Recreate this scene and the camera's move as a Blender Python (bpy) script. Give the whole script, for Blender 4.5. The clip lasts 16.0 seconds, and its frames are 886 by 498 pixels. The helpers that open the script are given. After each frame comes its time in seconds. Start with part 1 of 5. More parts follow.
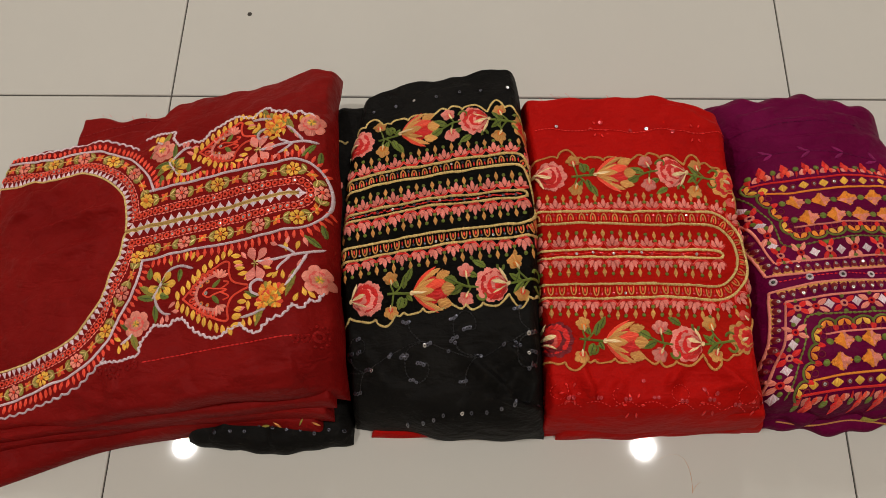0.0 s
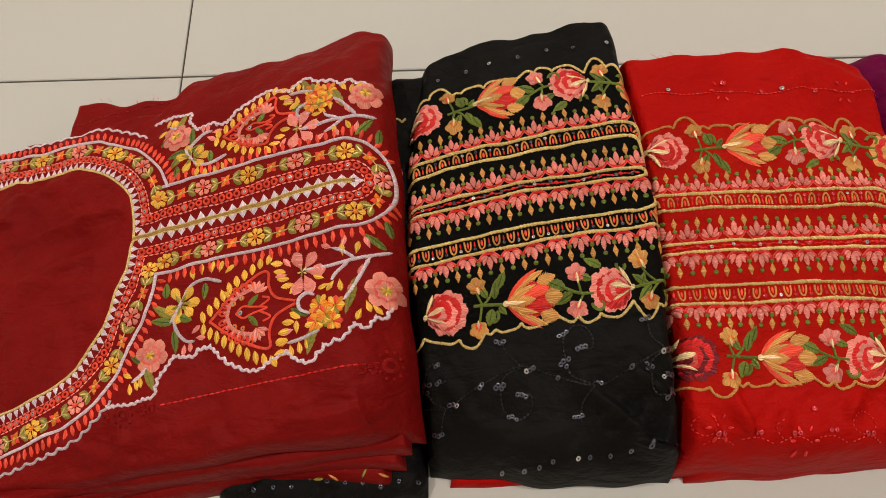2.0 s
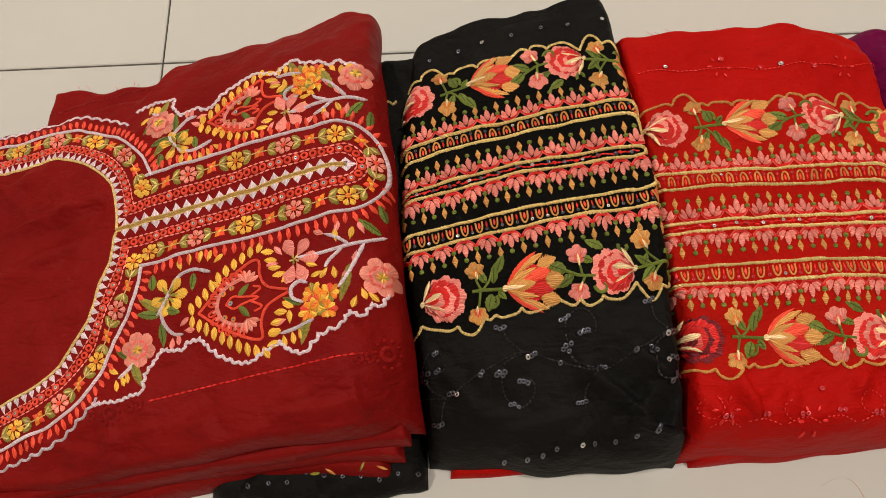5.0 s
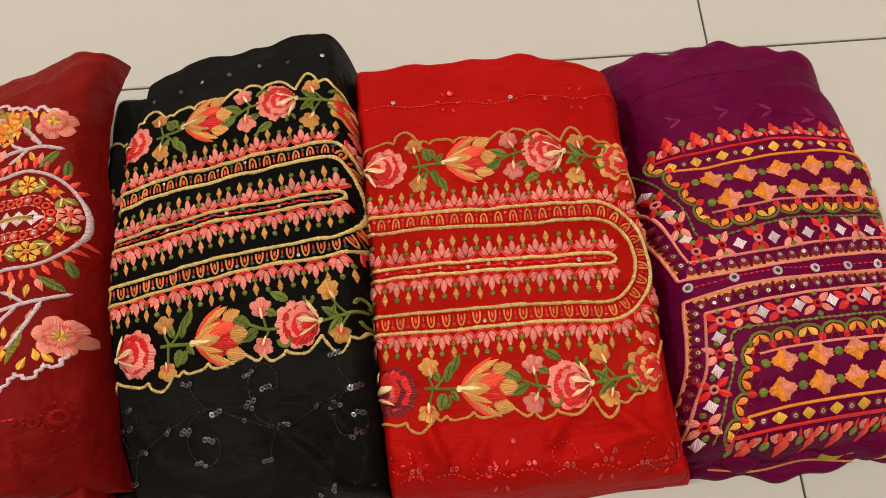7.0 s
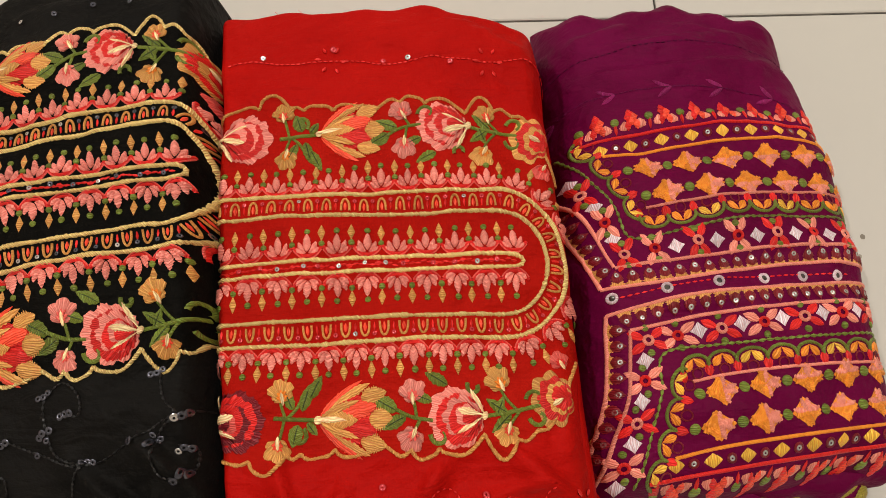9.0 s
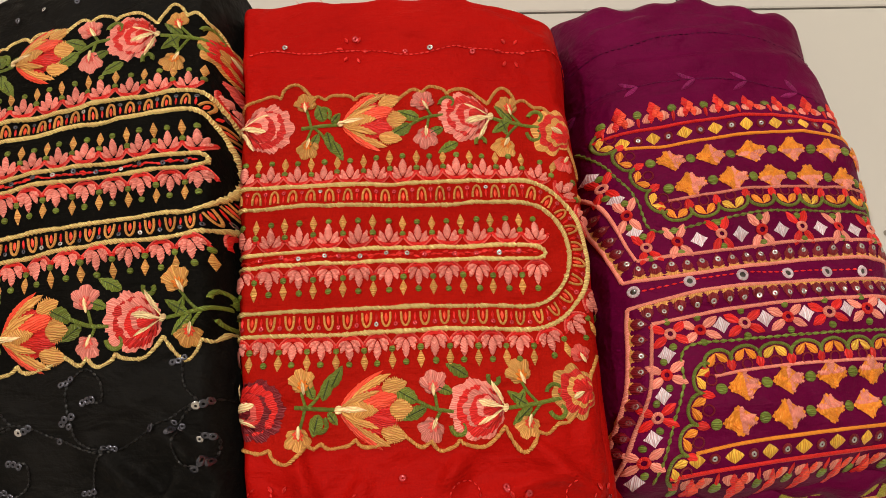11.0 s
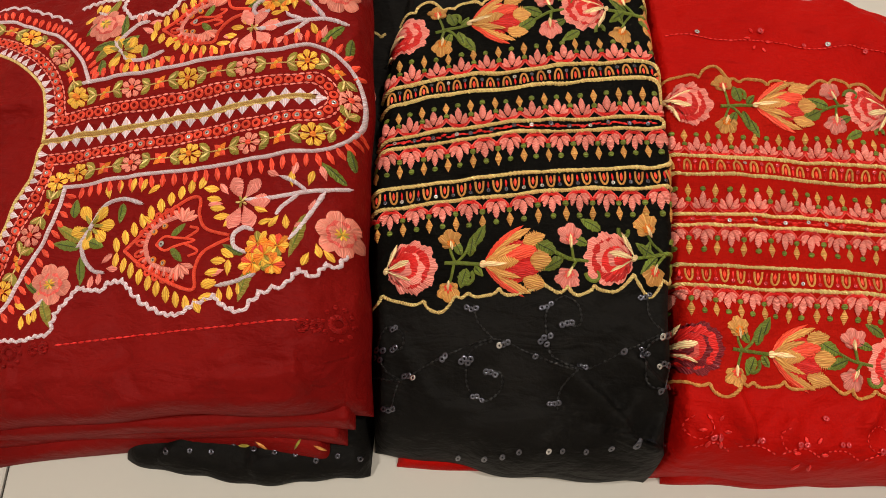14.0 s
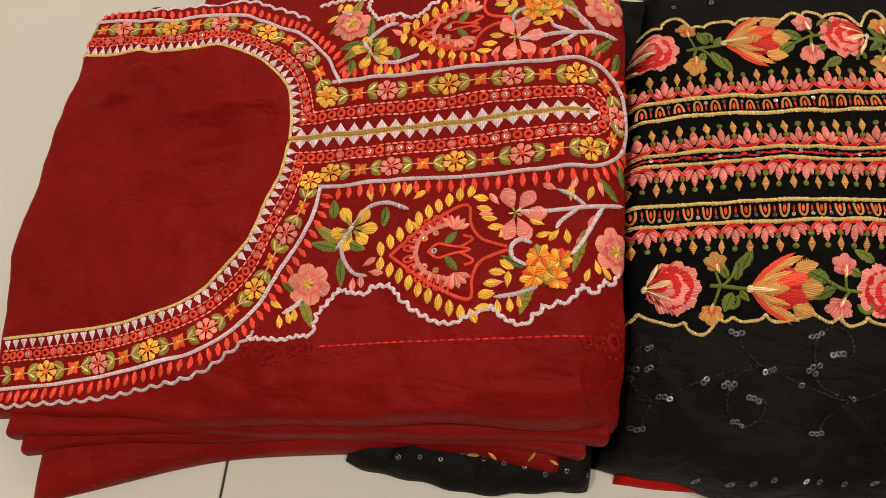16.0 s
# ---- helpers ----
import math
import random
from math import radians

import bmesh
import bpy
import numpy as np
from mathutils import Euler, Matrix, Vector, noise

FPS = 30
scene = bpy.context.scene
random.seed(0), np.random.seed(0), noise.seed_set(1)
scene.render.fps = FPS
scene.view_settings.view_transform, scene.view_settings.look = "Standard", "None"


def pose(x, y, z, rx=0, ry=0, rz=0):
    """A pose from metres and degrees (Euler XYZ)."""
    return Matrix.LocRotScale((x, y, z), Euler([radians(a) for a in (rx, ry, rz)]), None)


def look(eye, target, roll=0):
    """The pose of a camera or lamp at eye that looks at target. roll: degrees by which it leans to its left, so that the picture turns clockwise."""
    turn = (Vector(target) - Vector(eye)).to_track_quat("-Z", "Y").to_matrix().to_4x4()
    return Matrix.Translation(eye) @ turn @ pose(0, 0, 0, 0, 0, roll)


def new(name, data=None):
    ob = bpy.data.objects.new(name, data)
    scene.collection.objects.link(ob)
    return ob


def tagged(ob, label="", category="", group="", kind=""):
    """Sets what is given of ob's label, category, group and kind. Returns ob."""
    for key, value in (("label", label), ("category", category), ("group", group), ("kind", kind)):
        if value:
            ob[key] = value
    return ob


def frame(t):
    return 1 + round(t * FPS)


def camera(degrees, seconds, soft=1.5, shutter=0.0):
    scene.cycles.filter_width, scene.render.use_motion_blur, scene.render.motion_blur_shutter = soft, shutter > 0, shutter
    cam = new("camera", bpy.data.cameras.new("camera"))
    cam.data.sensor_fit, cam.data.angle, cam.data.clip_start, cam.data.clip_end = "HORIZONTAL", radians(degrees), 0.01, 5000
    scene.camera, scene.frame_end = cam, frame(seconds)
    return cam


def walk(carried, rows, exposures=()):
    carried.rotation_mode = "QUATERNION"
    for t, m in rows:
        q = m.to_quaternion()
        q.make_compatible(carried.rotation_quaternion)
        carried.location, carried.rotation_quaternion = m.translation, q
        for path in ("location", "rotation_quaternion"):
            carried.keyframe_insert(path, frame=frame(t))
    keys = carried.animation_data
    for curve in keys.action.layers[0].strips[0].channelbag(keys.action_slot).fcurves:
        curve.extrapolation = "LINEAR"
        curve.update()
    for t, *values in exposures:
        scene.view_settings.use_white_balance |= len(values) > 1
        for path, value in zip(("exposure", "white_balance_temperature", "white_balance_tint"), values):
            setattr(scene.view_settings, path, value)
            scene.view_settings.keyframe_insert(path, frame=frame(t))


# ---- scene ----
cam = camera(65.0, 16.0, soft=0.35)
PATH = [
    (0, (0.025, 0.115, 0.783), (-0.034, 0.781, -1.102), -4.1),
    (0.5, (0.007, 0.126, 0.755), (-0.052, 0.797, -1.128), -5.6),
    (1, (0.019, 0.125, 0.753), (-0.033, 0.809, -1.126), -5.3),
    (1.5, (-0.015, 0.122, 0.69), (-0.066, 0.814, -1.186), -5.1),
    (2, (-0.058, 0.158, 0.637), (-0.114, 0.85, -1.239), -5.6),
    (2.5, (-0.076, 0.153, 0.631), (-0.133, 0.839, -1.247), -5.9),
    (3, (-0.069, 0.157, 0.631), (-0.126, 0.835, -1.25), -6.3),
    (3.5, (-0.071, 0.15, 0.634), (-0.124, 0.835, -1.245), -6.1),
    (5.8, (-0.057, 0.16, 0.613), (-0.06, 0.83, -1.272), -2.8),
    (6, (-0.046, 0.16, 0.619), (-0.057, 0.833, -1.264), -3.5),
    (6.5, (0.023, 0.164, 0.624), (0.014, 0.835, -1.26), -3.0),
    (7, (0.165, 0.191, 0.61), (0.142, 0.851, -1.278), -5.6),
    (7.5, (0.217, 0.198, 0.578), (0.249, 0.861, -1.309), -2.4),
    (8, (0.228, 0.233, 0.567), (0.293, 0.838, -1.338), 2.9),
    (8.5, (0.237, 0.237, 0.512), (0.308, 0.842, -1.393), 3.6),
    (9, (0.225, 0.229, 0.514), (0.293, 0.839, -1.389), 4.1),
    (11.3, (0.214, 0.227, 0.51), (0.249, 0.824, -1.399), 1.9),
    (11.5, (0.207, 0.226, 0.509), (0.238, 0.831, -1.397), 1.6),
    (12, (0.163, 0.223, 0.513), (0.198, 0.833, -1.391), 2.5),
    (12.5, (0.105, 0.22, 0.527), (0.142, 0.821, -1.38), 3.8),
    (13, (0.048, 0.199, 0.53), (0.085, 0.8, -1.378), 5.6),
    (13.5, (-0.014, 0.182, 0.543), (0.021, 0.766, -1.37), 6.9),
    (14, (-0.059, 0.183, 0.551), (-0.028, 0.75, -1.366), 7.4),
    (14.5, (-0.102, 0.184, 0.55), (-0.082, 0.748, -1.369), 7.4),
    (15, (-0.147, 0.187, 0.546), (-0.13, 0.739, -1.376), 8.4),
    (15.5, (-0.194, 0.19, 0.539), (-0.176, 0.745, -1.382), 9.2),
    (16, (-0.228, 0.178, 0.544), (-0.208, 0.738, -1.376), 9.6),
]
walk(cam, [(t, look(eye, target, roll)) for t, eye, target, roll in PATH],
     exposures=[(0, -0.55, 6050, 10), (1, -0.53, 6050, 10), (2, -0.29, 6200, 10), (3.5, -0.21, 6250, 10), (6, -0.15, 6250, 10), (8.5, -0.13, 6250, 10), (11.5, -0.1, 6450, 10), (12.5, 0.01, 6500, 10), (13.5, -0.07, 6450, 10), (16, -0.21, 6400, 10)])

# ---- light ----
world = bpy.data.worlds.new("world")
scene.world = world
world.use_nodes = True
world.node_tree.nodes["Background"].inputs[0].default_value = (1.0, 0.93, 0.82, 1)
world.node_tree.nodes["Background"].inputs[1].default_value = 0.05
CEILING = 2.7
# Near pair follows floor reflections; far pair is unseen, added to light that end.
LIGHTS = [(-1.32, 0.31), (0.89, 0.345), (-1.32, 3.7), (0.89, 3.7)]
LIGHT_WATTS = 37.0
LIGHT_COLOUR = (1.0, 0.93, 0.83)
for x, y in LIGHTS:
    lamp = bpy.data.lights.new("downlight_and_fill_lamp", "AREA")
    lamp.shape, lamp.size, lamp.energy, lamp.color = "DISK", 0.075, LIGHT_WATTS, LIGHT_COLOUR
    new("downlight_and_fill_lamp", lamp).matrix_world = pose(x, y, CEILING - 0.012)

# ---- materials ----
def principled(name, colour, rough=0.5, metal=0.0, spec=0.5, sheen=0.0):
    m = bpy.data.materials.new(name)
    m.use_nodes = True
    p = m.node_tree.nodes["Principled BSDF"]
    p.inputs["Base Color"].default_value = (*colour, 1)
    p.inputs["Roughness"].default_value = rough
    p.inputs["Metallic"].default_value = metal
    p.inputs["Specular IOR Level"].default_value = spec
    if sheen:
        p.inputs["Sheen Weight"].default_value = sheen
        p.inputs["Sheen Roughness"].default_value = 0.4
        p.inputs["Sheen Tint"].default_value = (*[min(1, c * 2.2 + 0.004) for c in colour], 1)
    return m, m.node_tree.nodes, m.node_tree.links, p


def mixed(nodes, links, fac, a, b):
    mix = nodes.new("ShaderNodeMix")
    mix.data_type = "RGBA"
    links.new(fac, mix.inputs["Factor"])
    mix.inputs["A"].default_value, mix.inputs["B"].default_value = (*a, 1), (*b, 1)
    return mix


def cloth(name, colour, light, rough=0.55, sheen=0.1, weave=0.25, gloss=0.035):
    """Fine dress cloth: two scales of tone, slubs along the weft, a fine woven relief."""
    m, nodes, links, p = principled(name, colour, rough, 0, gloss, sheen)
    co = nodes.new("ShaderNodeTexCoord")
    big = nodes.new("ShaderNodeTexNoise")
    big.inputs["Scale"].default_value, big.inputs["Detail"].default_value = 14, 4
    links.new(co.outputs["Object"], big.inputs["Vector"])
    stretch = nodes.new("ShaderNodeMapping")
    stretch.inputs["Scale"].default_value = (140, 1700, 400)
    links.new(co.outputs["Object"], stretch.inputs["Vector"])
    slub = nodes.new("ShaderNodeTexNoise")
    slub.inputs["Scale"].default_value, slub.inputs["Detail"].default_value = 1, 2
    links.new(stretch.outputs["Vector"], slub.inputs["Vector"])
    stretch2 = nodes.new("ShaderNodeMapping")
    stretch2.inputs["Scale"].default_value = (1900, 200, 400)
    links.new(co.outputs["Object"], stretch2.inputs["Vector"])
    warp = nodes.new("ShaderNodeTexNoise")
    warp.inputs["Scale"].default_value, warp.inputs["Detail"].default_value = 1, 2
    links.new(stretch2.outputs["Vector"], warp.inputs["Vector"])
    add = nodes.new("ShaderNodeMath")
    add.operation = "ADD"
    links.new(slub.outputs["Fac"], add.inputs[0])
    links.new(warp.outputs["Fac"], add.inputs[1])
    both = nodes.new("ShaderNodeMath")
    both.operation = "MULTIPLY_ADD"
    links.new(big.outputs["Fac"], both.inputs[0])
    both.inputs[1].default_value = 0.6
    half = nodes.new("ShaderNodeMath")
    half.operation = "MULTIPLY"
    links.new(add.outputs[0], half.inputs[0])
    half.inputs[1].default_value = 0.22
    links.new(half.outputs[0], both.inputs[2])
    ramp = nodes.new("ShaderNodeMapRange")
    ramp.inputs["From Min"].default_value, ramp.inputs["From Max"].default_value = 0.35, 0.7
    links.new(both.outputs[0], ramp.inputs["Value"])
    mix = mixed(nodes, links, ramp.outputs["Result"], colour, light)
    links.new(mix.outputs["Result"], p.inputs["Base Color"])
    bump = nodes.new("ShaderNodeBump")
    bump.inputs["Strength"].default_value, bump.inputs["Distance"].default_value = weave, 0.0004
    links.new(add.outputs[0], bump.inputs["Height"])
    crumple = nodes.new("ShaderNodeTexNoise")
    crumple.inputs["Scale"].default_value, crumple.inputs["Detail"].default_value = 30, 6
    links.new(co.outputs["Object"], crumple.inputs["Vector"])
    bump2 = nodes.new("ShaderNodeBump")
    bump2.inputs["Strength"].default_value, bump2.inputs["Distance"].default_value = 0.9, 0.008
    links.new(crumple.outputs["Fac"], bump2.inputs["Height"])
    links.new(bump.outputs["Normal"], bump2.inputs["Normal"])
    # short puckers that run mostly one way
    stretch = nodes.new("ShaderNodeMapping")
    stretch.inputs["Scale"].default_value = (28, 75, 40)
    stretch.inputs["Rotation"].default_value = (0, 0, 0.5)
    links.new(co.outputs["Object"], stretch.inputs["Vector"])
    pucker = nodes.new("ShaderNodeTexNoise")
    pucker.inputs["Scale"].default_value, pucker.inputs["Detail"].default_value = 1.0, 3
    pucker.inputs["Distortion"].default_value = 1.2
    links.new(stretch.outputs["Vector"], pucker.inputs["Vector"])
    bump3 = nodes.new("ShaderNodeBump")
    bump3.inputs["Strength"].default_value, bump3.inputs["Distance"].default_value = 0.8, 0.0026
    links.new(pucker.outputs["Fac"], bump3.inputs["Height"])
    links.new(bump2.outputs["Normal"], bump3.inputs["Normal"])
    links.new(bump3.outputs["Normal"], p.inputs["Normal"])
    return m


def thread(name, colour, dark=0.66, rough=0.40, metal=0.0, pitch=0.0012, spec=0.35):
    """Embroidery thread: strands laid side by side along one way of the UV map."""
    m, nodes, links, p = principled(name, colour, rough, metal, spec, 0.0)
    uv = nodes.new("ShaderNodeUVMap")
    wob = nodes.new("ShaderNodeMapping")
    wob.inputs["Scale"].default_value = (0.55 / pitch, 160, 1)
    links.new(uv.outputs["UV"], wob.inputs["Vector"])
    strand = nodes.new("ShaderNodeTexNoise")
    strand.noise_dimensions = "2D"
    strand.inputs["Scale"].default_value, strand.inputs["Detail"].default_value = 1.0, 2.5
    links.new(wob.outputs["Vector"], strand.inputs["Vector"])
    split = nodes.new("ShaderNodeSeparateXYZ")
    links.new(uv.outputs["UV"], split.inputs["Vector"])
    phase = nodes.new("ShaderNodeMath")
    phase.operation = "MULTIPLY"
    phase.inputs[1].default_value = 6.2832 / pitch
    links.new(split.outputs["X"], phase.inputs[0])
    drift = nodes.new("ShaderNodeMath")
    drift.operation = "MULTIPLY_ADD"
    drift.inputs[1].default_value = 11.0
    links.new(strand.outputs["Fac"], drift.inputs[0])
    links.new(phase.outputs[0], drift.inputs[2])
    ridge = nodes.new("ShaderNodeMath")
    ridge.operation = "SINE"
    links.new(drift.outputs[0], ridge.inputs[0])
    # grooves between strands get a darker colour as painted shade
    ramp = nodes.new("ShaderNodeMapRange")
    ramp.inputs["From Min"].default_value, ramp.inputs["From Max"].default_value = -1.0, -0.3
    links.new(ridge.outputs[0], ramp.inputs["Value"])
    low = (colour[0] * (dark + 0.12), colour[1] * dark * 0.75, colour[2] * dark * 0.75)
    # uneven catching of light along the strands, painted into their colour
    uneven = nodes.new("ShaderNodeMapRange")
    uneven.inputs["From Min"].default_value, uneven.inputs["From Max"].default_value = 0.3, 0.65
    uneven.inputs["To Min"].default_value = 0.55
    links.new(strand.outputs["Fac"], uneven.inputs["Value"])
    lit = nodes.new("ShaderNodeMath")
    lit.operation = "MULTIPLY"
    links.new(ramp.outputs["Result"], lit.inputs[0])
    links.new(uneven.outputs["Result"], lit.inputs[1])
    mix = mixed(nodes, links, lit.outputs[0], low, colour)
    vary = nodes.new("ShaderNodeObjectInfo")
    hue = nodes.new("ShaderNodeHueSaturation")
    value = nodes.new("ShaderNodeMapRange")
    value.inputs["To Min"].default_value, value.inputs["To Max"].default_value = 0.86, 1.22
    links.new(vary.outputs["Random"], value.inputs["Value"])
    links.new(value.outputs["Result"], hue.inputs["Value"])
    links.new(mix.outputs["Result"], hue.inputs["Color"])
    links.new(hue.outputs["Color"], p.inputs["Base Color"])
    bump = nodes.new("ShaderNodeBump")
    bump.inputs["Strength"].default_value, bump.inputs["Distance"].default_value = 1.0, 0.00026
    links.new(ridge.outputs[0], bump.inputs["Height"])
    links.new(bump.outputs["Normal"], p.inputs["Normal"])
    return m


MAROON = cloth("maroon_cloth", (0.150, 0.0034, 0.0031), (0.215, 0.0064, 0.0052), 0.52, 0.25, 0.25, 0.05)
BLACK = cloth("black_cloth", (0.0056, 0.0051, 0.0046), (0.0108, 0.0097, 0.0088), 0.55, 0.06, 0.25, 0.035)
RED = cloth("red_cloth", (0.34, 0.0032, 0.002), (0.44, 0.006, 0.0035), 0.55, 0.15)
# Ground of the bands: own darker tone plus the puckers' shade in the colour.
BLACK_SHADED_GROUND = cloth("black_stitched_shaded_ground", (0.0030, 0.0027, 0.0022), (0.0060, 0.0054, 0.0046), 0.6, 0.02, 0.5, 0.02)
RED_SHADED_GROUND = cloth("red_stitched_shaded_ground", (0.310, 0.0046, 0.0022), (0.400, 0.0085, 0.0038), 0.6, 0.1, 0.5, 0.025)
PURPLE = cloth("purple_cloth", (0.088, 0.0010, 0.025), (0.136, 0.0026, 0.043), 0.5, 0.12)
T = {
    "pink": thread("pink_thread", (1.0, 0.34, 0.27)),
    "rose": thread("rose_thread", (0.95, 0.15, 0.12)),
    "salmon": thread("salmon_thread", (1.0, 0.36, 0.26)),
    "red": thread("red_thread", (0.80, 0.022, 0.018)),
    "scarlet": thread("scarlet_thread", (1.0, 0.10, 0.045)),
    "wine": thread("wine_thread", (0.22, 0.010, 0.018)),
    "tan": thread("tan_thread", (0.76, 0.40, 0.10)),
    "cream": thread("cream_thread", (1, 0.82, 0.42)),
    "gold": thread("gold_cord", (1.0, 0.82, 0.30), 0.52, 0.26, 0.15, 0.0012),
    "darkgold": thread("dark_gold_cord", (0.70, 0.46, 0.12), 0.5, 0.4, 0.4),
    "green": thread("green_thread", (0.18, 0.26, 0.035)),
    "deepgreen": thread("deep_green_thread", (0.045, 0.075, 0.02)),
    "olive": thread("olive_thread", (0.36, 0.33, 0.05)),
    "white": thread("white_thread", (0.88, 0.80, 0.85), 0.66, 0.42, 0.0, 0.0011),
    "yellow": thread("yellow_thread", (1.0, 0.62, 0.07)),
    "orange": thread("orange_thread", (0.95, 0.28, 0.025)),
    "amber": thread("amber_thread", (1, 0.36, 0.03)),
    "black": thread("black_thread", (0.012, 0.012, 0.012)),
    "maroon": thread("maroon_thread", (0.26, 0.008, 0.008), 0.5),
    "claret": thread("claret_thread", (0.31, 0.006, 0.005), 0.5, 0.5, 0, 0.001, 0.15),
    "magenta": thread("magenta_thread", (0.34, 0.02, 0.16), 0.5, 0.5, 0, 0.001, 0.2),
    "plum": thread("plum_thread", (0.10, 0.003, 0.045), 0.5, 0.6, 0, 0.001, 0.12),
    "sequin": principled("silver_sequin", (0.62, 0.60, 0.60), 0.16, 0.9)[0],
    "darksequin": principled("black_sequin", (0.10, 0.10, 0.125), 0.2, 0.8)[0],
    "redsequin": principled("red_sequin", (0.62, 0.05, 0.06), 0.2, 0.5)[0],
    "mirror": principled("small_mirror", (0.16, 0.15, 0.15), 0.12, 1.0)[0],
    "redcloth": RED, "blackcloth": BLACK, "purplecloth": PURPLE, "marooncloth": MAROON, "blackshadedground": BLACK_SHADED_GROUND, "redshadedground": RED_SHADED_GROUND,
}


def porcelain():
    m, nodes, links, p = principled("polished_porcelain", (0.60, 0.545, 0.46), 0.09, 0, 0.5)
    co = nodes.new("ShaderNodeTexCoord")
    n = nodes.new("ShaderNodeTexNoise")
    n.inputs["Scale"].default_value, n.inputs["Detail"].default_value = 3.5, 6
    links.new(co.outputs["Object"], n.inputs["Vector"])
    mix = mixed(nodes, links, n.outputs["Fac"], (0.525, 0.497, 0.45), (0.58, 0.552, 0.503))
    links.new(mix.outputs["Result"], p.inputs["Base Color"])
    dust = nodes.new("ShaderNodeTexNoise")
    dust.inputs["Scale"].default_value, dust.inputs["Detail"].default_value = 22, 8
    links.new(co.outputs["Object"], dust.inputs["Vector"])
    r = nodes.new("ShaderNodeMapRange")
    r.inputs["To Min"].default_value, r.inputs["To Max"].default_value = 0.015, 0.055
    links.new(dust.outputs["Fac"], r.inputs["Value"])
    links.new(r.outputs["Result"], p.inputs["Roughness"])
    return m


def plaster(name, a, b):
    m, nodes, links, p = principled(name, a, 0.85, 0, 0.3)
    n = nodes.new("ShaderNodeTexNoise")
    n.inputs["Scale"].default_value, n.inputs["Detail"].default_value = 4, 6
    mix = mixed(nodes, links, n.outputs["Fac"], a, b)
    links.new(mix.outputs["Result"], p.inputs["Base Color"])
    return m


TILE = porcelain()
GROUT = plaster("dark_grout", (0.045, 0.038, 0.032), (0.08, 0.07, 0.06))
WALL = plaster("cream_wall_paint", (0.66, 0.61, 0.53), (0.70, 0.65, 0.57))
CEIL = plaster("white_ceiling_paint", (0.78, 0.76, 0.72), (0.82, 0.80, 0.76))
METAL = principled("white_lacquered_metal", (0.75, 0.74, 0.72), 0.35)[0]


# ---- room ----
def mesh_object(name, verts, faces, material, parent=None, label="", smooth=False):
    me = bpy.data.meshes.new(name)
    me.from_pydata(verts, [], faces)
    me.materials.append(material)
    if smooth:
        me.polygons.foreach_set("use_smooth", [True] * len(me.polygons))
    ob = new(name, me)
    if parent:
        ob.parent = parent
    return tagged(ob, label)


def box(name, lo, hi, material, parent=None, label=""):
    (a, b, c), (d, e, f) = lo, hi
    v = [(a, b, c), (d, b, c), (d, e, c), (a, e, c), (a, b, f), (d, b, f), (d, e, f), (a, e, f)]
    q = [(0, 3, 2, 1), (4, 5, 6, 7), (0, 1, 5, 4), (1, 2, 6, 5), (2, 3, 7, 6), (3, 0, 4, 7)]
    return mesh_object(name, v, q, material, parent, label)


X0, X1, Y0, Y1 = -2.76, 2.84, -1.8, 4.6
floor = tagged(box("floor", (X0, Y0, -0.12), (X1, Y1, -0.003), GROUT), "glossy cream porcelain tile floor with dark joints", "floor", kind="structure")
for n, lo, hi in (("wall_north", (X0 - .1, Y1, -.1), (X1 + .1, Y1 + .1, CEILING)), ("wall_south", (X0 - .1, Y0 - .1, -.1), (X1 + .1, Y0, CEILING)),
                  ("wall_west", (X0 - .1, Y0, -.1), (X0, Y1, CEILING)), ("wall_east", (X1, Y0, -.1), (X1 + .1, Y1, CEILING))):
    tagged(box(n, lo, hi, WALL), "plain cream painted plaster wall", "wall", kind="structure")
tagged(box("ceiling", (X0 - .1, Y0 - .1, CEILING), (X1 + .1, Y1 + .1, CEILING + .1), CEIL), "plain white painted ceiling", "ceiling", kind="structure")


def ring_mesh(name, r0, r1, z0, z1, material, parent):
    n = 32
    v, f = [], []
    for k in range(n):
        c, s = math.cos(2 * math.pi * k / n), math.sin(2 * math.pi * k / n)
        v += [(r0 * c, r0 * s, z1), (r0 * c, r0 * s, z0), (r1 * c, r1 * s, z0 + .003), (r1 * c, r1 * s, z1)]
    for k in range(n):
        a, b = 4 * k, 4 * ((k + 1) % n)
        f += [(a + i, a + i + 1, b + i + 1, b + i) for i in range(3)]
    return mesh_object(name, v, f, material, parent, smooth=True)


# Fixtures for all four; the far two are added, out of view.
for x, y in LIGHTS:
    fixture = tagged(new("downlight"), "round white recessed ceiling downlight, lit; far pair is added fill light", "ceiling light", "ceiling downlights")
    fixture.location = (x, y, CEILING)
    ring_mesh("trim_ring", 0.039, 0.054, -0.016, 0.0, METAL, fixture)


# ---- folded cloth: outline, height and drape ----
def side(a, b, amp=0.0, waves=3.0, phase=0.0, bulge=0.0):
    """An edge of an outline as a function: runs from a=(along, across) to b, with a wavy line and a bulge."""
    (p0, q0), (p1, q1) = a, b

    def at(p):
        t = (p - p0) / (p1 - p0)
        return q0 + (q1 - q0) * t + bulge * 4 * t * (1 - t) + amp * (np.sin(waves * 6.283 * t + phase) + 0.6 * np.sin(2.7 * waves * 6.283 * t + 2 * phase))
    return at


sq = np.square


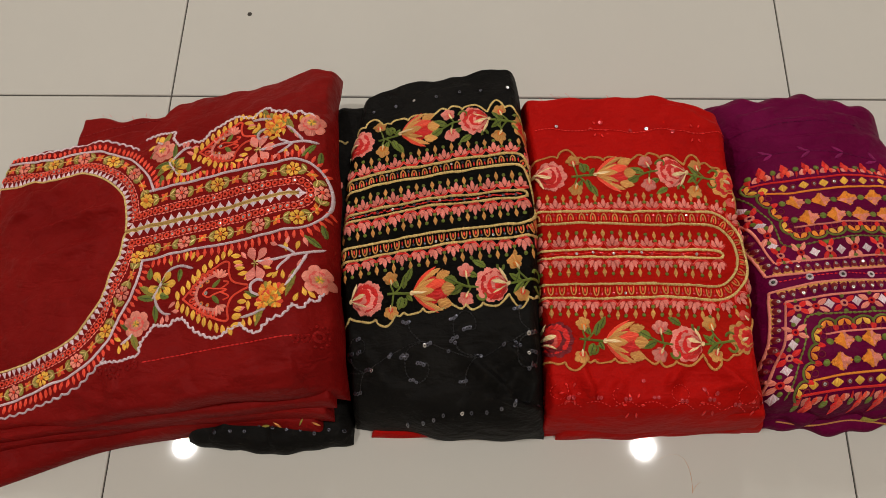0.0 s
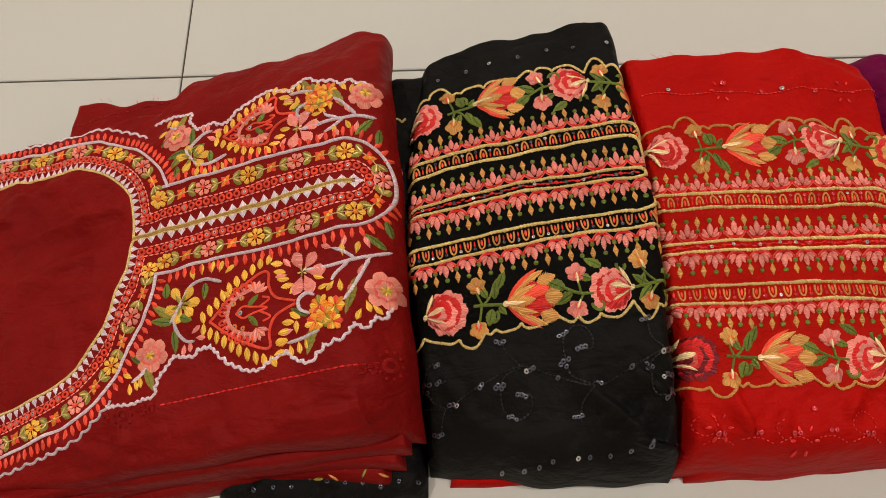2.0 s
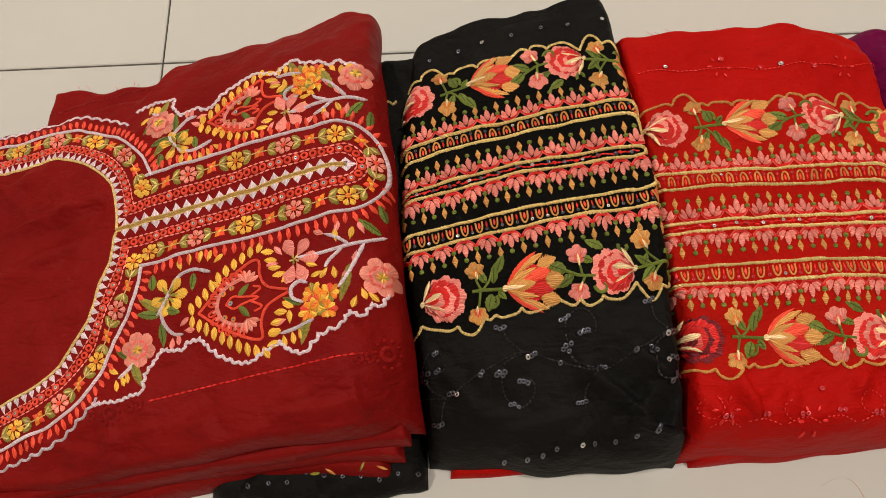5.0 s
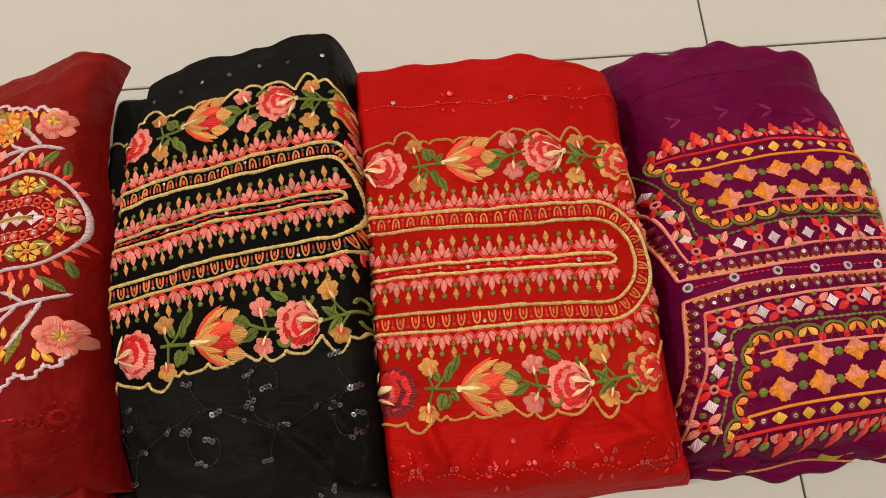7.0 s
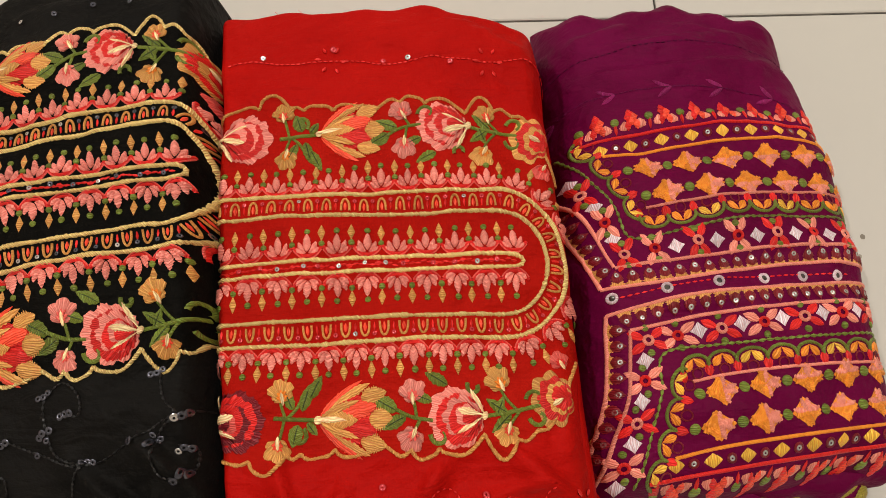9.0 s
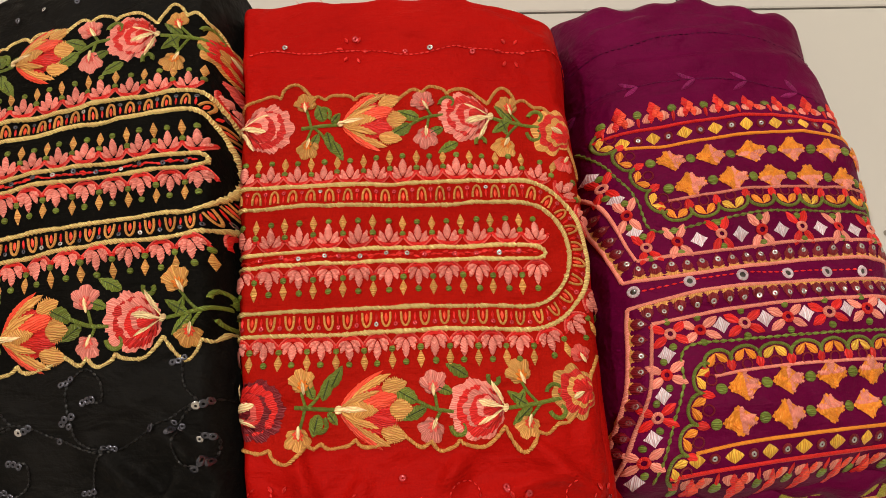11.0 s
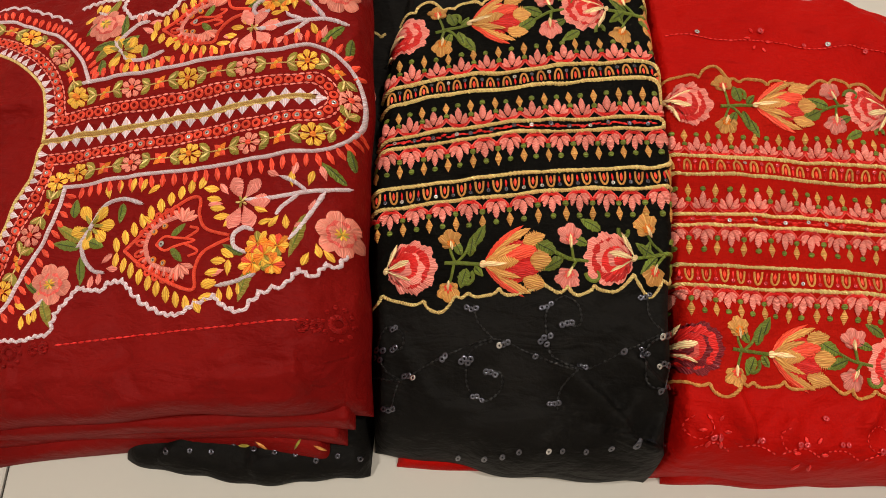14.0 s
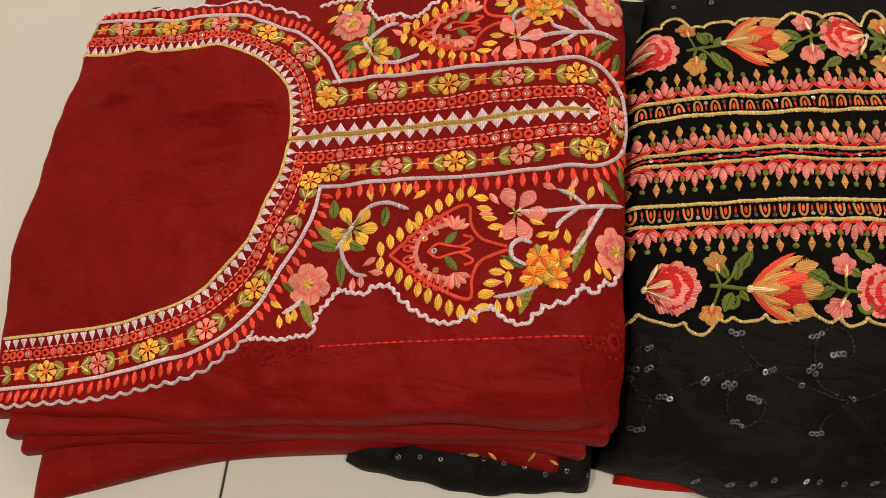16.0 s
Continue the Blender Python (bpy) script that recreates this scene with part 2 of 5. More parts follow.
class Heap:
    """A folded length of cloth as a height over the floor."""
    pad = 0.0

    def __init__(self, left, right, near, far, crown, radii, wrinkles=(), thick=9.0, creases=()):
        self.creases = creases
        self.left, self.right, self.near, self.far = left, right, near, far
        self.crown, self.radii, self.wrinkles, self.thick = crown, radii, wrinkles, thick

    def edges(self, x, y):
        return x - self.left(y), self.right(y) - x, y - self.near(x), self.far(x) - y

    def inside(self, x, y, margin=0.0):
        return all(float(d) > margin for d in self.edges(x, y))

    def height(self, x, y):
        x, y = np.asarray(x, float), np.asarray(y, float)
        rim = np.ones_like(x)
        for d, r in zip(self.edges(x, y), self.radii):
            k = 1 - np.clip(d / r, 0, 1)
            rim = rim * np.sqrt(np.clip(1 - k ** 2.2, 0, 1))
        z = self.crown(x, y)
        for fx, fy, amp, ph in self.wrinkles:
            z = z + 1.9 * amp * np.sin(fx * x + fy * y + ph + 0.8 * np.sin(0.37 * fy * x - 0.41 * fx * y + ph))
        for x0, y0, x1, y1, wide, amp in self.creases:
            dx, dy = x1 - x0, y1 - y0
            l2 = dx * dx + dy * dy
            t = np.clip(((x - x0) * dx + (y - y0) * dy) / l2, 0, 1)
            off = ((x - x0) * dy - (y - y0) * dx) / math.sqrt(l2) + 0.18 * wide * np.sin(t * 11 + x0 * 90)
            far2 = sq(x - x0 - t * dx) + sq(y - y0 - t * dy)
            z = z + 1.6 * amp * np.where(off > 0, np.exp(-sq(off / (wide * 1.8))), np.exp(-sq(off / (wide * 0.7)))) * np.sin(math.pi * (0.06 + 0.88 * t)) * np.exp(-np.maximum(far2 - sq(off), 0) / sq(wide))
        z = np.maximum(z, 0.004)
        part = np.minimum(z, self.thick)
        return z - part + part * rim


def grid_faces(nu, nv, wrap=False):
    f = []
    for i in range(nu - 1):
        for j in range(nv - 1):
            a = i * nv + j
            f.append((a, a + 1, a + nv + 1, a + nv))
    return f


def spaced(n, soft=0.75):
    """0 to 1, closer together at both ends."""
    t = np.linspace(0, 1, n)
    return (1 - soft) * t + soft * (0.5 - 0.5 * np.cos(math.pi * t))


def heap_mesh(name, heap, nu, nv, material, parent, label=""):
    s, t = np.meshgrid(spaced(nu), spaced(nv), indexing="ij")
    x, y = s * 0, t * 0
    xm = (heap.left(0.37) + heap.right(0.37)) / 2
    ym = 0.36
    x, y = xm + (s - .5) * .1, ym + (t - .5) * .1
    for _ in range(6):
        x = heap.left(y) + (heap.right(y) - heap.left(y)) * s
        y = heap.near(x) + (heap.far(x) - heap.near(x)) * t
    z = heap.height(x, y)
    v = np.stack((x, y, z), -1).reshape(-1, 3)
    return mesh_object(name, v.tolist(), grid_faces(nu, nv), material, parent, label, True)


class Piece:
    """One sewn motif or line, built flat in plan and then laid on its cloth."""

    def __init__(self):
        self.v, self.uv, self.f, self.m, self.mats, self.n = [], [], [], [], [], 0

    def patch(self, x, y, h, u, w, mat):
        nu, nv = x.shape
        if mat not in self.mats:
            self.mats.append(mat)
        k = self.mats.index(mat)
        self.v.append(np.stack((x, y, h), -1).reshape(-1, 3))
        self.uv.append(np.stack((u, w), -1).reshape(-1, 2))
        fs = grid_faces(nu, nv)
        self.f += [tuple(i + self.n for i in q) for q in fs]
        self.m += [k] * len(fs)
        self.n += nu * nv

    # A leaf, petal or stitch: from a base point along an angle.
    def petal(self, x, y, ang, length, width, mat, h=0.0011, lift=0.0, belly=0.5, tip=0.0, bend=0.0, wedge=False, along=True, n=0, m=5, rag=0.10):
        n = n or int(min(26, max(7, length / 0.00075)))
        t = np.linspace(0, 1, n)
        if wedge:
            f = np.clip(1 - t, 0.03, 1) * np.clip(t * 12 + 0.6, 0, 1)
        elif tip:
            f = np.sin(math.pi * np.clip(t, 0, 1) ** (math.log(0.5) / math.log(belly)))
            f = np.maximum(f, tip * np.clip(t * 3, 0, 1) * (1 - t ** 6))
        else:
            f = np.sin(math.pi * t ** (math.log(0.5) / math.log(belly))) ** 0.8
        jag = 1 + rag * np.array([random.uniform(-.6, .6) + (.7 if i % 2 else -.7) for i in range(n)])
        c = np.linspace(-1, 1, m)
        tt, cc = np.meshgrid(t, c, indexing="ij")
        hw = (f * jag * width / 2)[:, None] * cc
        a = ang + bend * (tt - 0.5)
        cx = x + np.cumsum(np.cos(a) * length / (n - 1), 0) - np.cos(a[0]) * length / (n - 1)
        cy = y + np.cumsum(np.sin(a) * length / (n - 1), 0) - np.sin(a[0]) * length / (n - 1)
        px, py = cx - np.sin(a) * hw, cy + np.cos(a) * hw
        hh = lift + 0.00015 + h * np.sqrt(np.clip(1 - cc ** 2, 0, 1)) * np.clip(f[:, None] * 1.6, 0, 1)
        off = random.random()
        if along:
            u, w = hw + off, tt * length
        else:
            u, w = tt * length + np.abs(hw) * 0.7 + off, hw
        self.patch(px, py, hh, u, w, mat)

    # A shell-shaped fan of satin stitch with a scalloped rim, threads running out from the focus.
    def fan(self, x, y, fx, fy, rx, ry, ang, mat, h=0.001, lift=0.0, lobes=7, depth=0.1, n=44, phase=0.0, inner=0.0, rag=0.02):
        th = np.linspace(0, 2 * math.pi, n)
        rim = 1 - depth * (1 - np.abs(np.sin((th + phase) * lobes / 2))) + rag * np.array([random.uniform(-1, 1) for _ in range(n)])
        rim[-1] = rim[0]
        ca, sa = math.cos(ang), math.sin(ang)
        bx, by = rx * rim * np.cos(th), ry * rim * np.sin(th)
        ex, ey = x + bx * ca - by * sa, y + bx * sa + by * ca
        k = np.array([inner, inner + (1 - inner) * .4, inner + (1 - inner) * .75, inner + (1 - inner) * .93, 1.0])
        px = fx + (ex[:, None] - fx) * k
        py = fy + (ey[:, None] - fy) * k
        hh = lift + 0.00015 + h * np.array([.9, 1.0, 1.0, .7, 0.0]) * np.ones((n, 1))
        u = th[:, None] * (rx + ry) / 2 * np.ones((1, 5)) + random.random()
        self.patch(px, py, hh, u, k * rx * np.ones((n, 1)), mat)

    # A rounded cord along a line of points.
    def cord(self, pts, width, mat, h=None, lift=0.0, slant=0.9, closed=False, rag=0.08, twist=True, taper=0.0):
        pts = np.asarray(pts, float)
        d = np.gradient(pts, axis=0)
        d /= np.maximum(np.linalg.norm(d, axis=1), 1e-9)[:, None]
        run = np.concatenate(([0], np.cumsum(np.linalg.norm(np.diff(pts, axis=0), axis=1))))
        c = np.array([-1, -.7, 0, .7, 1])
        w = width / 2 * (1 + rag * np.array([random.uniform(-.8, .8) + (.5 if i % 2 else -.5) for i in range(len(pts))]))
        if taper:
            w = w * np.clip(np.minimum(run, run[-1] - run) / taper + 0.25, 0, 1)
        px = pts[:, :1] - d[:, 1:] * (w[:, None] * c)
        py = pts[:, 1:] + d[:, :1] * (w[:, None] * c)
        hh = lift + 0.0001 + (h or width * 0.55) * np.sqrt(1 - c ** 2) * np.ones((len(pts), 1))
        off = random.random()
        if twist:
            u, v = run[:, None] + slant * c * w[:, None] + off, c * w[:, None]
        else:
            u, v = c * w[:, None] + off, run[:, None] * np.ones((1, 5))
        self.patch(px, py, hh, u, v, mat)

    def ring(self, x, y, r0, r1, mat, h=0.0008, lift=0.0, n=14, tilt=0.0):
        th = np.linspace(0, 2 * math.pi, n)[:, None]
        k = np.array([r0, (r0 * .7 + r1 * .3), (r0 * .3 + r1 * .7), r1])
        px, py = x + np.cos(th) * k, y + np.sin(th) * k
        hh = lift + 0.0002 + np.array([.35, 1, 1, 0]) * h * np.ones((n, 1)) + tilt * np.cos(th + x * 900) * k
        self.patch(px, py, hh, th * r1 * np.ones((1, 4)) + random.random(), k * np.ones((n, 1)), mat)

    def disc(self, x, y, r, mat, h=0.0008, lift=0.0, n=12, squash=1.0, ang=0.0):
        th = np.linspace(0, 2 * math.pi, n)[:, None]
        k = np.array([0.0, .6, .9, 1.0])
        a, b = r * np.cos(th) * k, r * squash * np.sin(th) * k
        px, py = x + a * math.cos(ang) - b * math.sin(ang), y + a * math.sin(ang) + b * math.cos(ang)
        hh = lift + 0.0002 + np.array([1, .9, .55, 0]) * h * np.ones((n, 1))
        self.patch(px, py, hh, py + random.random(), px, mat)

    # A lozenge of satin stitch.
    def lozenge(self, x, y, ang, length, width, mat, h=0.0009, lift=0.0, pinch=1.0):
        t = np.linspace(-1, 1, 9)
        f = (1 - np.abs(t)) ** pinch + 0.04
        c = np.linspace(-1, 1, 5)
        hw = f[:, None] * c * width / 2
        lx = t[:, None] * length / 2 * np.ones((1, 5))
        px = x + math.cos(ang) * lx - math.sin(ang) * hw
        py = y + math.sin(ang) * lx + math.cos(ang) * hw
        hh = lift + 0.00015 + h * np.sqrt(1 - c ** 2) * np.clip(f[:, None] * 1.5, 0, 1)
        self.patch(px, py, hh, lx + random.random(), hw, mat)

    def place(self, name, heap, parent, label="", split=""):
        """Lays the piece on the cloth as one mesh; with split, each patch after the first becomes a part of it."""
        if not self.n:
            return None
        if split and len(self.v) > 1:
            main, start, first, lead = None, 0, 0, self.n
            for v, uv in zip(self.v, self.uv):
                one = Piece()
                n = len(v)
                while first < len(self.f) and self.f[first][0] < start + n:
                    one.f.append(tuple(i - start for i in self.f[first]))
                    one.mats = [self.mats[self.m[first]]]
                    one.m.append(0)
                    first += 1
                one.v, one.uv, one.n = [v], [uv], n
                made = one.place(split if main else name, heap, main or parent, "" if main else label)
                main, start = main or made, start + n
            return main
        v = np.concatenate(self.v)
        v[:, 2] += heap.pad
        # what would reach past the cloth's edge is drawn in to it
        v[:, 0] = np.clip(v[:, 0], heap.left(v[:, 1]) + 0.0012, heap.right(v[:, 1]) - 0.0012)
        v[:, 1] = np.clip(v[:, 1], heap.near(v[:, 0]) + 0.0012, heap.far(v[:, 0]) - 0.0012)
        z = heap.height(v[:, 0], v[:, 1])
        e = 0.0006
        gx = np.clip((heap.height(v[:, 0] + e, v[:, 1]) - z) / e, -3, 3)
        gy = np.clip((heap.height(v[:, 0], v[:, 1] + e) - z) / e, -3, 3)
        k = v[:, 2] / np.sqrt(1 + gx ** 2 + gy ** 2)
        out = np.stack((v[:, 0] - gx * k, v[:, 1] - gy * k, z + k), -1)
        me = bpy.data.meshes.new(name)
        me.from_pydata(out.tolist(), [], self.f)
        for m in self.mats:
            me.materials.append(T[m])
        me.polygons.foreach_set("material_index", self.m)
        me.polygons.foreach_set("use_smooth", [True] * len(self.f))
        uv = np.concatenate(self.uv)
        lay = me.uv_layers.new(name="UVMap")
        idx = np.empty(len(me.loops), dtype=np.int32)
        me.loops.foreach_get("vertex_index", idx)
        lay.data.foreach_set("uv", uv[idx].astype(np.float32).ravel())
        ob = new(name, me)
        ob.parent = parent
        return tagged(ob, label)


def smooth_line(pts, step=0.0012):
    """A soft line through some points, sampled evenly."""
    p = np.asarray(pts, float)
    q = np.vstack((2 * p[0] - p[1], p, 2 * p[-1] - p[-2]))
    out = []
    for i in range(1, len(q) - 2):
        a, b, c, d = q[i - 1], q[i], q[i + 1], q[i + 2]
        t = np.linspace(0, 1, 14, endpoint=False)[:, None]
        out.append(0.5 * (2 * b + (c - a) * t + (2 * a - 5 * b + 4 * c - d) * t ** 2 + (3 * b - a - 3 * c + d) * t ** 3))
    out.append(p[-1:])
    return even(np.vstack(out), step)


def even(p, step):
    run = np.concatenate(([0], np.cumsum(np.linalg.norm(np.diff(p, axis=0), axis=1))))
    n = max(3, int(run[-1] / step))
    s = np.linspace(0, run[-1], n)
    return np.stack((np.interp(s, run, p[:, 0]), np.interp(s, run, p[:, 1])), -1)


def stations(p, gap, start=0.5):
    """Evenly spread places on a line: x, y, heading."""
    run = np.concatenate(([0], np.cumsum(np.linalg.norm(np.diff(p, axis=0), axis=1))))
    n = max(1, int(round(run[-1] / gap)))
    for k in range(n):
        s = (k + start) * run[-1] / n
        x, y = np.interp(s, run, p[:, 0]), np.interp(s, run, p[:, 1])
        x2, y2 = np.interp(min(s + .001, run[-1]), run, p[:, 0]), np.interp(min(s + .001, run[-1]), run, p[:, 1])
        x1, y1 = np.interp(max(s - .001, 0), run, p[:, 0]), np.interp(max(s - .001, 0), run, p[:, 1])
        yield x, y, math.atan2(y2 - y1, x2 - x1)


def kept(p, heap, margin=0.004):
    """The stretches of a line that lie on the cloth."""
    e = heap.edges(p[:, 0], p[:, 1])
    ok = np.minimum(np.minimum(e[0], e[1]), np.minimum(e[2], e[3])) > margin
    runs, cur = [], []
    for q, k in zip(p, ok):
        if k:
            cur.append(q)
        elif len(cur) > 3:
            runs.append(np.array(cur))
            cur = []
        else:
            cur = []
    if len(cur) > 3:
        runs.append(np.array(cur))
    return runs


class Frame2:
    """A design's own axes on the plan."""

    def __init__(self, x, y, ang, flip=1, knee=1.0, squeeze=1.0, shift=0.0, over=1.0):
        self.over = over
        self.x, self.y, self.a, self.flip = x, y, ang, flip
        self.knee, self.squeeze, self.shift = knee, squeeze, shift

    def at(self, u, v):
        """u and v in millimetres; past the knee v is squeezed, where the cloth turns down."""
        if v > self.knee:
            u, v = u + self.shift * (v - self.knee) * (1 - min(max(u, 0) / 245, 1)), self.knee + (v - self.knee) * self.squeeze
        if u > 0:
            u *= self.over
        u, v = u * 0.001, v * 0.001 * self.flip
        c, s = math.cos(self.a), math.sin(self.a)
        return self.x + u * c - v * s, self.y + u * s + v * c

    def line(self, pts):
        return [self.at(u, v) for u, v in pts]

    def ang(self, a):
        return self.a + a * self.flip


def thing(name, label, category, group=""):
    return tagged(new(name), label, category, group)


# ---- the four folded suits ----
FINE = ((170, 90, 0.0003, 0.3), (-110, 190, 0.0003, 1.7), (260, -150, 0.00016, 0.9), (520, 210, 0.00007, 0.5), (-190, 560, 0.00007, 2.1), (310, -480, 0.00006, 1.2))


def soft_step(t):
    t = np.clip(t, 0, 1)
    return t * t * (3 - 2 * t)


def maroon_far(x):
    """The rear edge: low behind the neck, then a corner where the back panel rises above it."""
    x = np.asarray(x, float)
    return (0.494 + 0.11 * (x + 0.54) + 0.032 * soft_step((x + 0.338) / 0.03) + 0.013 * soft_step((x + 0.21) / 0.06)
            + 0.0022 * np.sin(62 * x) + 0.0012 * np.sin(155 * x + 1))


maroon_heap = Heap(
    side((0.10, -0.522), (0.50, -0.533), 0.0015, 1.5, 0, -0.017), side((0.18, -0.090), (0.57, -0.122), 0.0012, 2),
    side((-0.52, 0.160), (-0.09, 0.206), 0.002, 1.5, 1.0), maroon_far,
    lambda x, y: 0.034 + 0.291 * (x + 0.53) - (0.8 + 2.6 * np.clip(x + 0.45, 0, 1)) * sq(np.minimum(y - 0.30, 0)) - 15 * sq(np.maximum(x + 0.157, 0)) - 2.4 * sq(np.maximum(y - 0.44, 0)),
    (0.010, 0.010, 0.009, 0.010),
    ((18, 60, 0.0011, 0.4), (-35, 85, 0.0006, 1.3), (60, 25, 0.0005, 2.0)) + FINE, 0.028,
    ((-0.47, 0.385, -0.345, 0.412, 0.006, 0.0065), (-0.45, 0.35, -0.36, 0.372, 0.006, 0.005), (-0.50, 0.43, -0.42, 0.44, 0.007, 0.004), (-0.50, 0.405, -0.470, 0.414, 0.003, 0.0065), (-0.50, 0.30, -0.38, 0.31, 0.010, 0.002),
     (-0.46, 0.44, -0.40, 0.452, 0.006, 0.0018), (-0.25, 0.225, -0.24, 0.20, 0.004, 0.003), (-0.36, 0.20, -0.16, 0.232, 0.008, 0.002), (-0.33, 0.232, -0.32, 0.19, 0.005, 0.002),
     (-0.52, 0.36, -0.37, 0.335, 0.008, 0.003), (-0.50, 0.47, -0.43, 0.40, 0.007, 0.003), (-0.44, 0.225, -0.30, 0.185, 0.007, 0.003), (-0.20, 0.215, -0.11, 0.225, 0.006, 0.003), (-0.14, 0.24, -0.125, 0.205, 0.004, 0.003)))
black_heap = Heap(
    side((0.18, -0.090), (0.56, -0.096), 0.001, 1.5, 0, -0.016), side((0.18, 0.113), (0.57, 0.089), 0.001, 2, 1.0, 0.005),
    side((-0.10, 0.178), (0.115, 0.170), 0.0025, 1.2, 0.5), side((-0.08, 0.551), (0.095, 0.576), 0.0018, 1.6, 0.3, 0.002),
    lambda x, y: 0.137 - 1.3 * sq(x - 0.06) - 1.35 * sq(np.minimum(y - 0.38, 0)) - 0.5 * sq(np.maximum(y - 0.38, 0)),
    (0.016, 0.022, 0.026, 0.014),
    ((55, 40, 0.0007, 0.2), (-30, 75, 0.0007, 2.2), (95, -60, 0.0004, 1.0)) + FINE, 9.0,
    ((0.03, 0.245, 0.09, 0.19, 0.005, 0.008), (0.05, 0.205, 0.108, 0.192, 0.004, 0.009), (-0.07, 0.22, 0.0, 0.205, 0.009, 0.003), (0.05, 0.275, 0.10, 0.262, 0.008, 0.003),
     (-0.05, 0.525, 0.04, 0.54, 0.008, 0.003), (0.06, 0.20, 0.085, 0.24, 0.005, 0.004), (-0.03, 0.20, 0.03, 0.214, 0.006, 0.003),
     (0.065, 0.255, 0.105, 0.222, 0.005, 0.008), (0.02, 0.19, 0.05, 0.225, 0.005, 0.004), (-0.08, 0.26, -0.04, 0.20, 0.007, 0.003), (0.085, 0.19, 0.10, 0.225, 0.004, 0.004)))
red_heap = Heap(
    side((0.18, 0.104), (0.54, 0.084), 0.001, 1.5, 0.5, 0.002), side((0.18, 0.331), (0.55, 0.320), 0.0012, 2, 2.0, 0.003),
    side((0.11, 0.178), (0.34, 0.184), 0.0015, 1.1, 2.0), side((0.10, 0.545), (0.325, 0.536), 0.0022, 1.9, 0.8, 0.007),
    lambda x, y: 0.1145 - 1.5 * sq(np.maximum(x - 0.22, 0)) - 0.4 * sq(np.minimum(x - 0.22, 0)) - 0.5 * sq(np.minimum(y - 0.37, 0)) - 0.35 * sq(np.maximum(y - 0.37, 0)),
    (0.012, 0.024, 0.028, 0.014),
    ((40, 55, 0.0009, 1.2), (-60, 30, 0.0006, 0.7), (30, 120, 0.0005, 2.6)) + FINE, 9.0,
    ((0.14, 0.240, 0.155, 0.20, 0.005, 0.006), (0.22, 0.215, 0.235, 0.235, 0.004, 0.005), (0.24, 0.21, 0.31, 0.225, 0.006, 0.004), (0.17, 0.205, 0.18, 0.23, 0.005, 0.004),
     (0.265, 0.245, 0.325, 0.20, 0.006, 0.007), (0.13, 0.51, 0.24, 0.52, 0.012, 0.002), (0.24, 0.53, 0.31, 0.50, 0.008, 0.0025), (0.12, 0.22, 0.135, 0.20, 0.005, 0.004)))
purple_heap = Heap(
    side((0.20, 0.326), (0.57, 0.326), 0.001, 1.5, 0.2, -0.004), side((0.20, 0.548), (0.57, 0.531), 0.0016, 1.8, 1.4, 0.003),
    side((0.33, 0.198), (0.555, 0.212), 0.003, 1.5, 1.0), side((0.32, 0.577), (0.53, 0.572), 0.0040, 2.2, 0.3, 0.012),
    lambda x, y: 0.091 - 2.0 * sq(np.minimum(x - 0.42, 0)) - 1.6 * sq(np.maximum(x - 0.42, 0)) - 0.9 * sq(np.minimum(y - 0.33, 0)) - 0.7 * sq(np.maximum(y - 0.33, 0)),
    (0.03, 0.042, 0.04, 0.022),
    ((20, 95, 0.0009, 0.3), (-45, 50, 0.0006, 1.9), (25, 160, 0.0005, 0.9)) + FINE, 9.0,
    ((0.34, 0.50, 0.50, 0.512, 0.008, 0.005), (0.35, 0.525, 0.47, 0.54, 0.007, 0.005), (0.34, 0.478, 0.45, 0.486, 0.006, 0.003), (0.42, 0.555, 0.50, 0.535, 0.006, 0.004), (0.345, 0.54, 0.40, 0.556, 0.006, 0.004),
     (0.34, 0.462, 0.52, 0.458, 0.010, 0.003), (0.36, 0.20, 0.42, 0.215, 0.006, 0.004), (0.46, 0.21, 0.53, 0.203, 0.006, 0.004)))

maroon = thing("folded_suit", "folded maroon silk suit with embroidered neckline lying on tiles", "folded dress", "folded suits")
black = thing("folded_suit", "folded black crepe suit with floral embroidered bands and sequins", "folded dress", "folded suits")
red = thing("folded_suit", "folded bright red suit with floral embroidered bands and gold cord", "folded dress", "folded suits")
purple = thing("folded_suit", "folded purple suit with orange and pink mirror-work embroidery", "folded dress", "folded suits")
heap_mesh("top_fold", maroon_heap, 170, 140, MAROON, maroon)
heap_mesh("top_fold", black_heap, 110, 170, BLACK, black)
heap_mesh("top_fold", red_heap, 110, 170, RED, red)
heap_mesh("top_fold", purple_heap, 110, 170, PURPLE, purple)


def flat(z, tilt=0.0, x0=0.0):
    return lambda x, y: z + tilt * (x - x0)


def fold(parent, material, left, right, near, far, crown, r, wrinkles=(), nu=90, nv=70, thick=9.0, creases=()):
    heap = Heap(left, right, near, far, crown, (r, r, r, r), wrinkles, thick, creases)
    heap_mesh("under_fold", heap, nu, nv, material, parent)
    return heap


RIPPLE = ((23, 41, 0.0012, 0.2), (-37, 60, 0.0007, 1.1), (140, 75, 0.0003, 0.6), (-95, 170, 0.0003, 1.9))
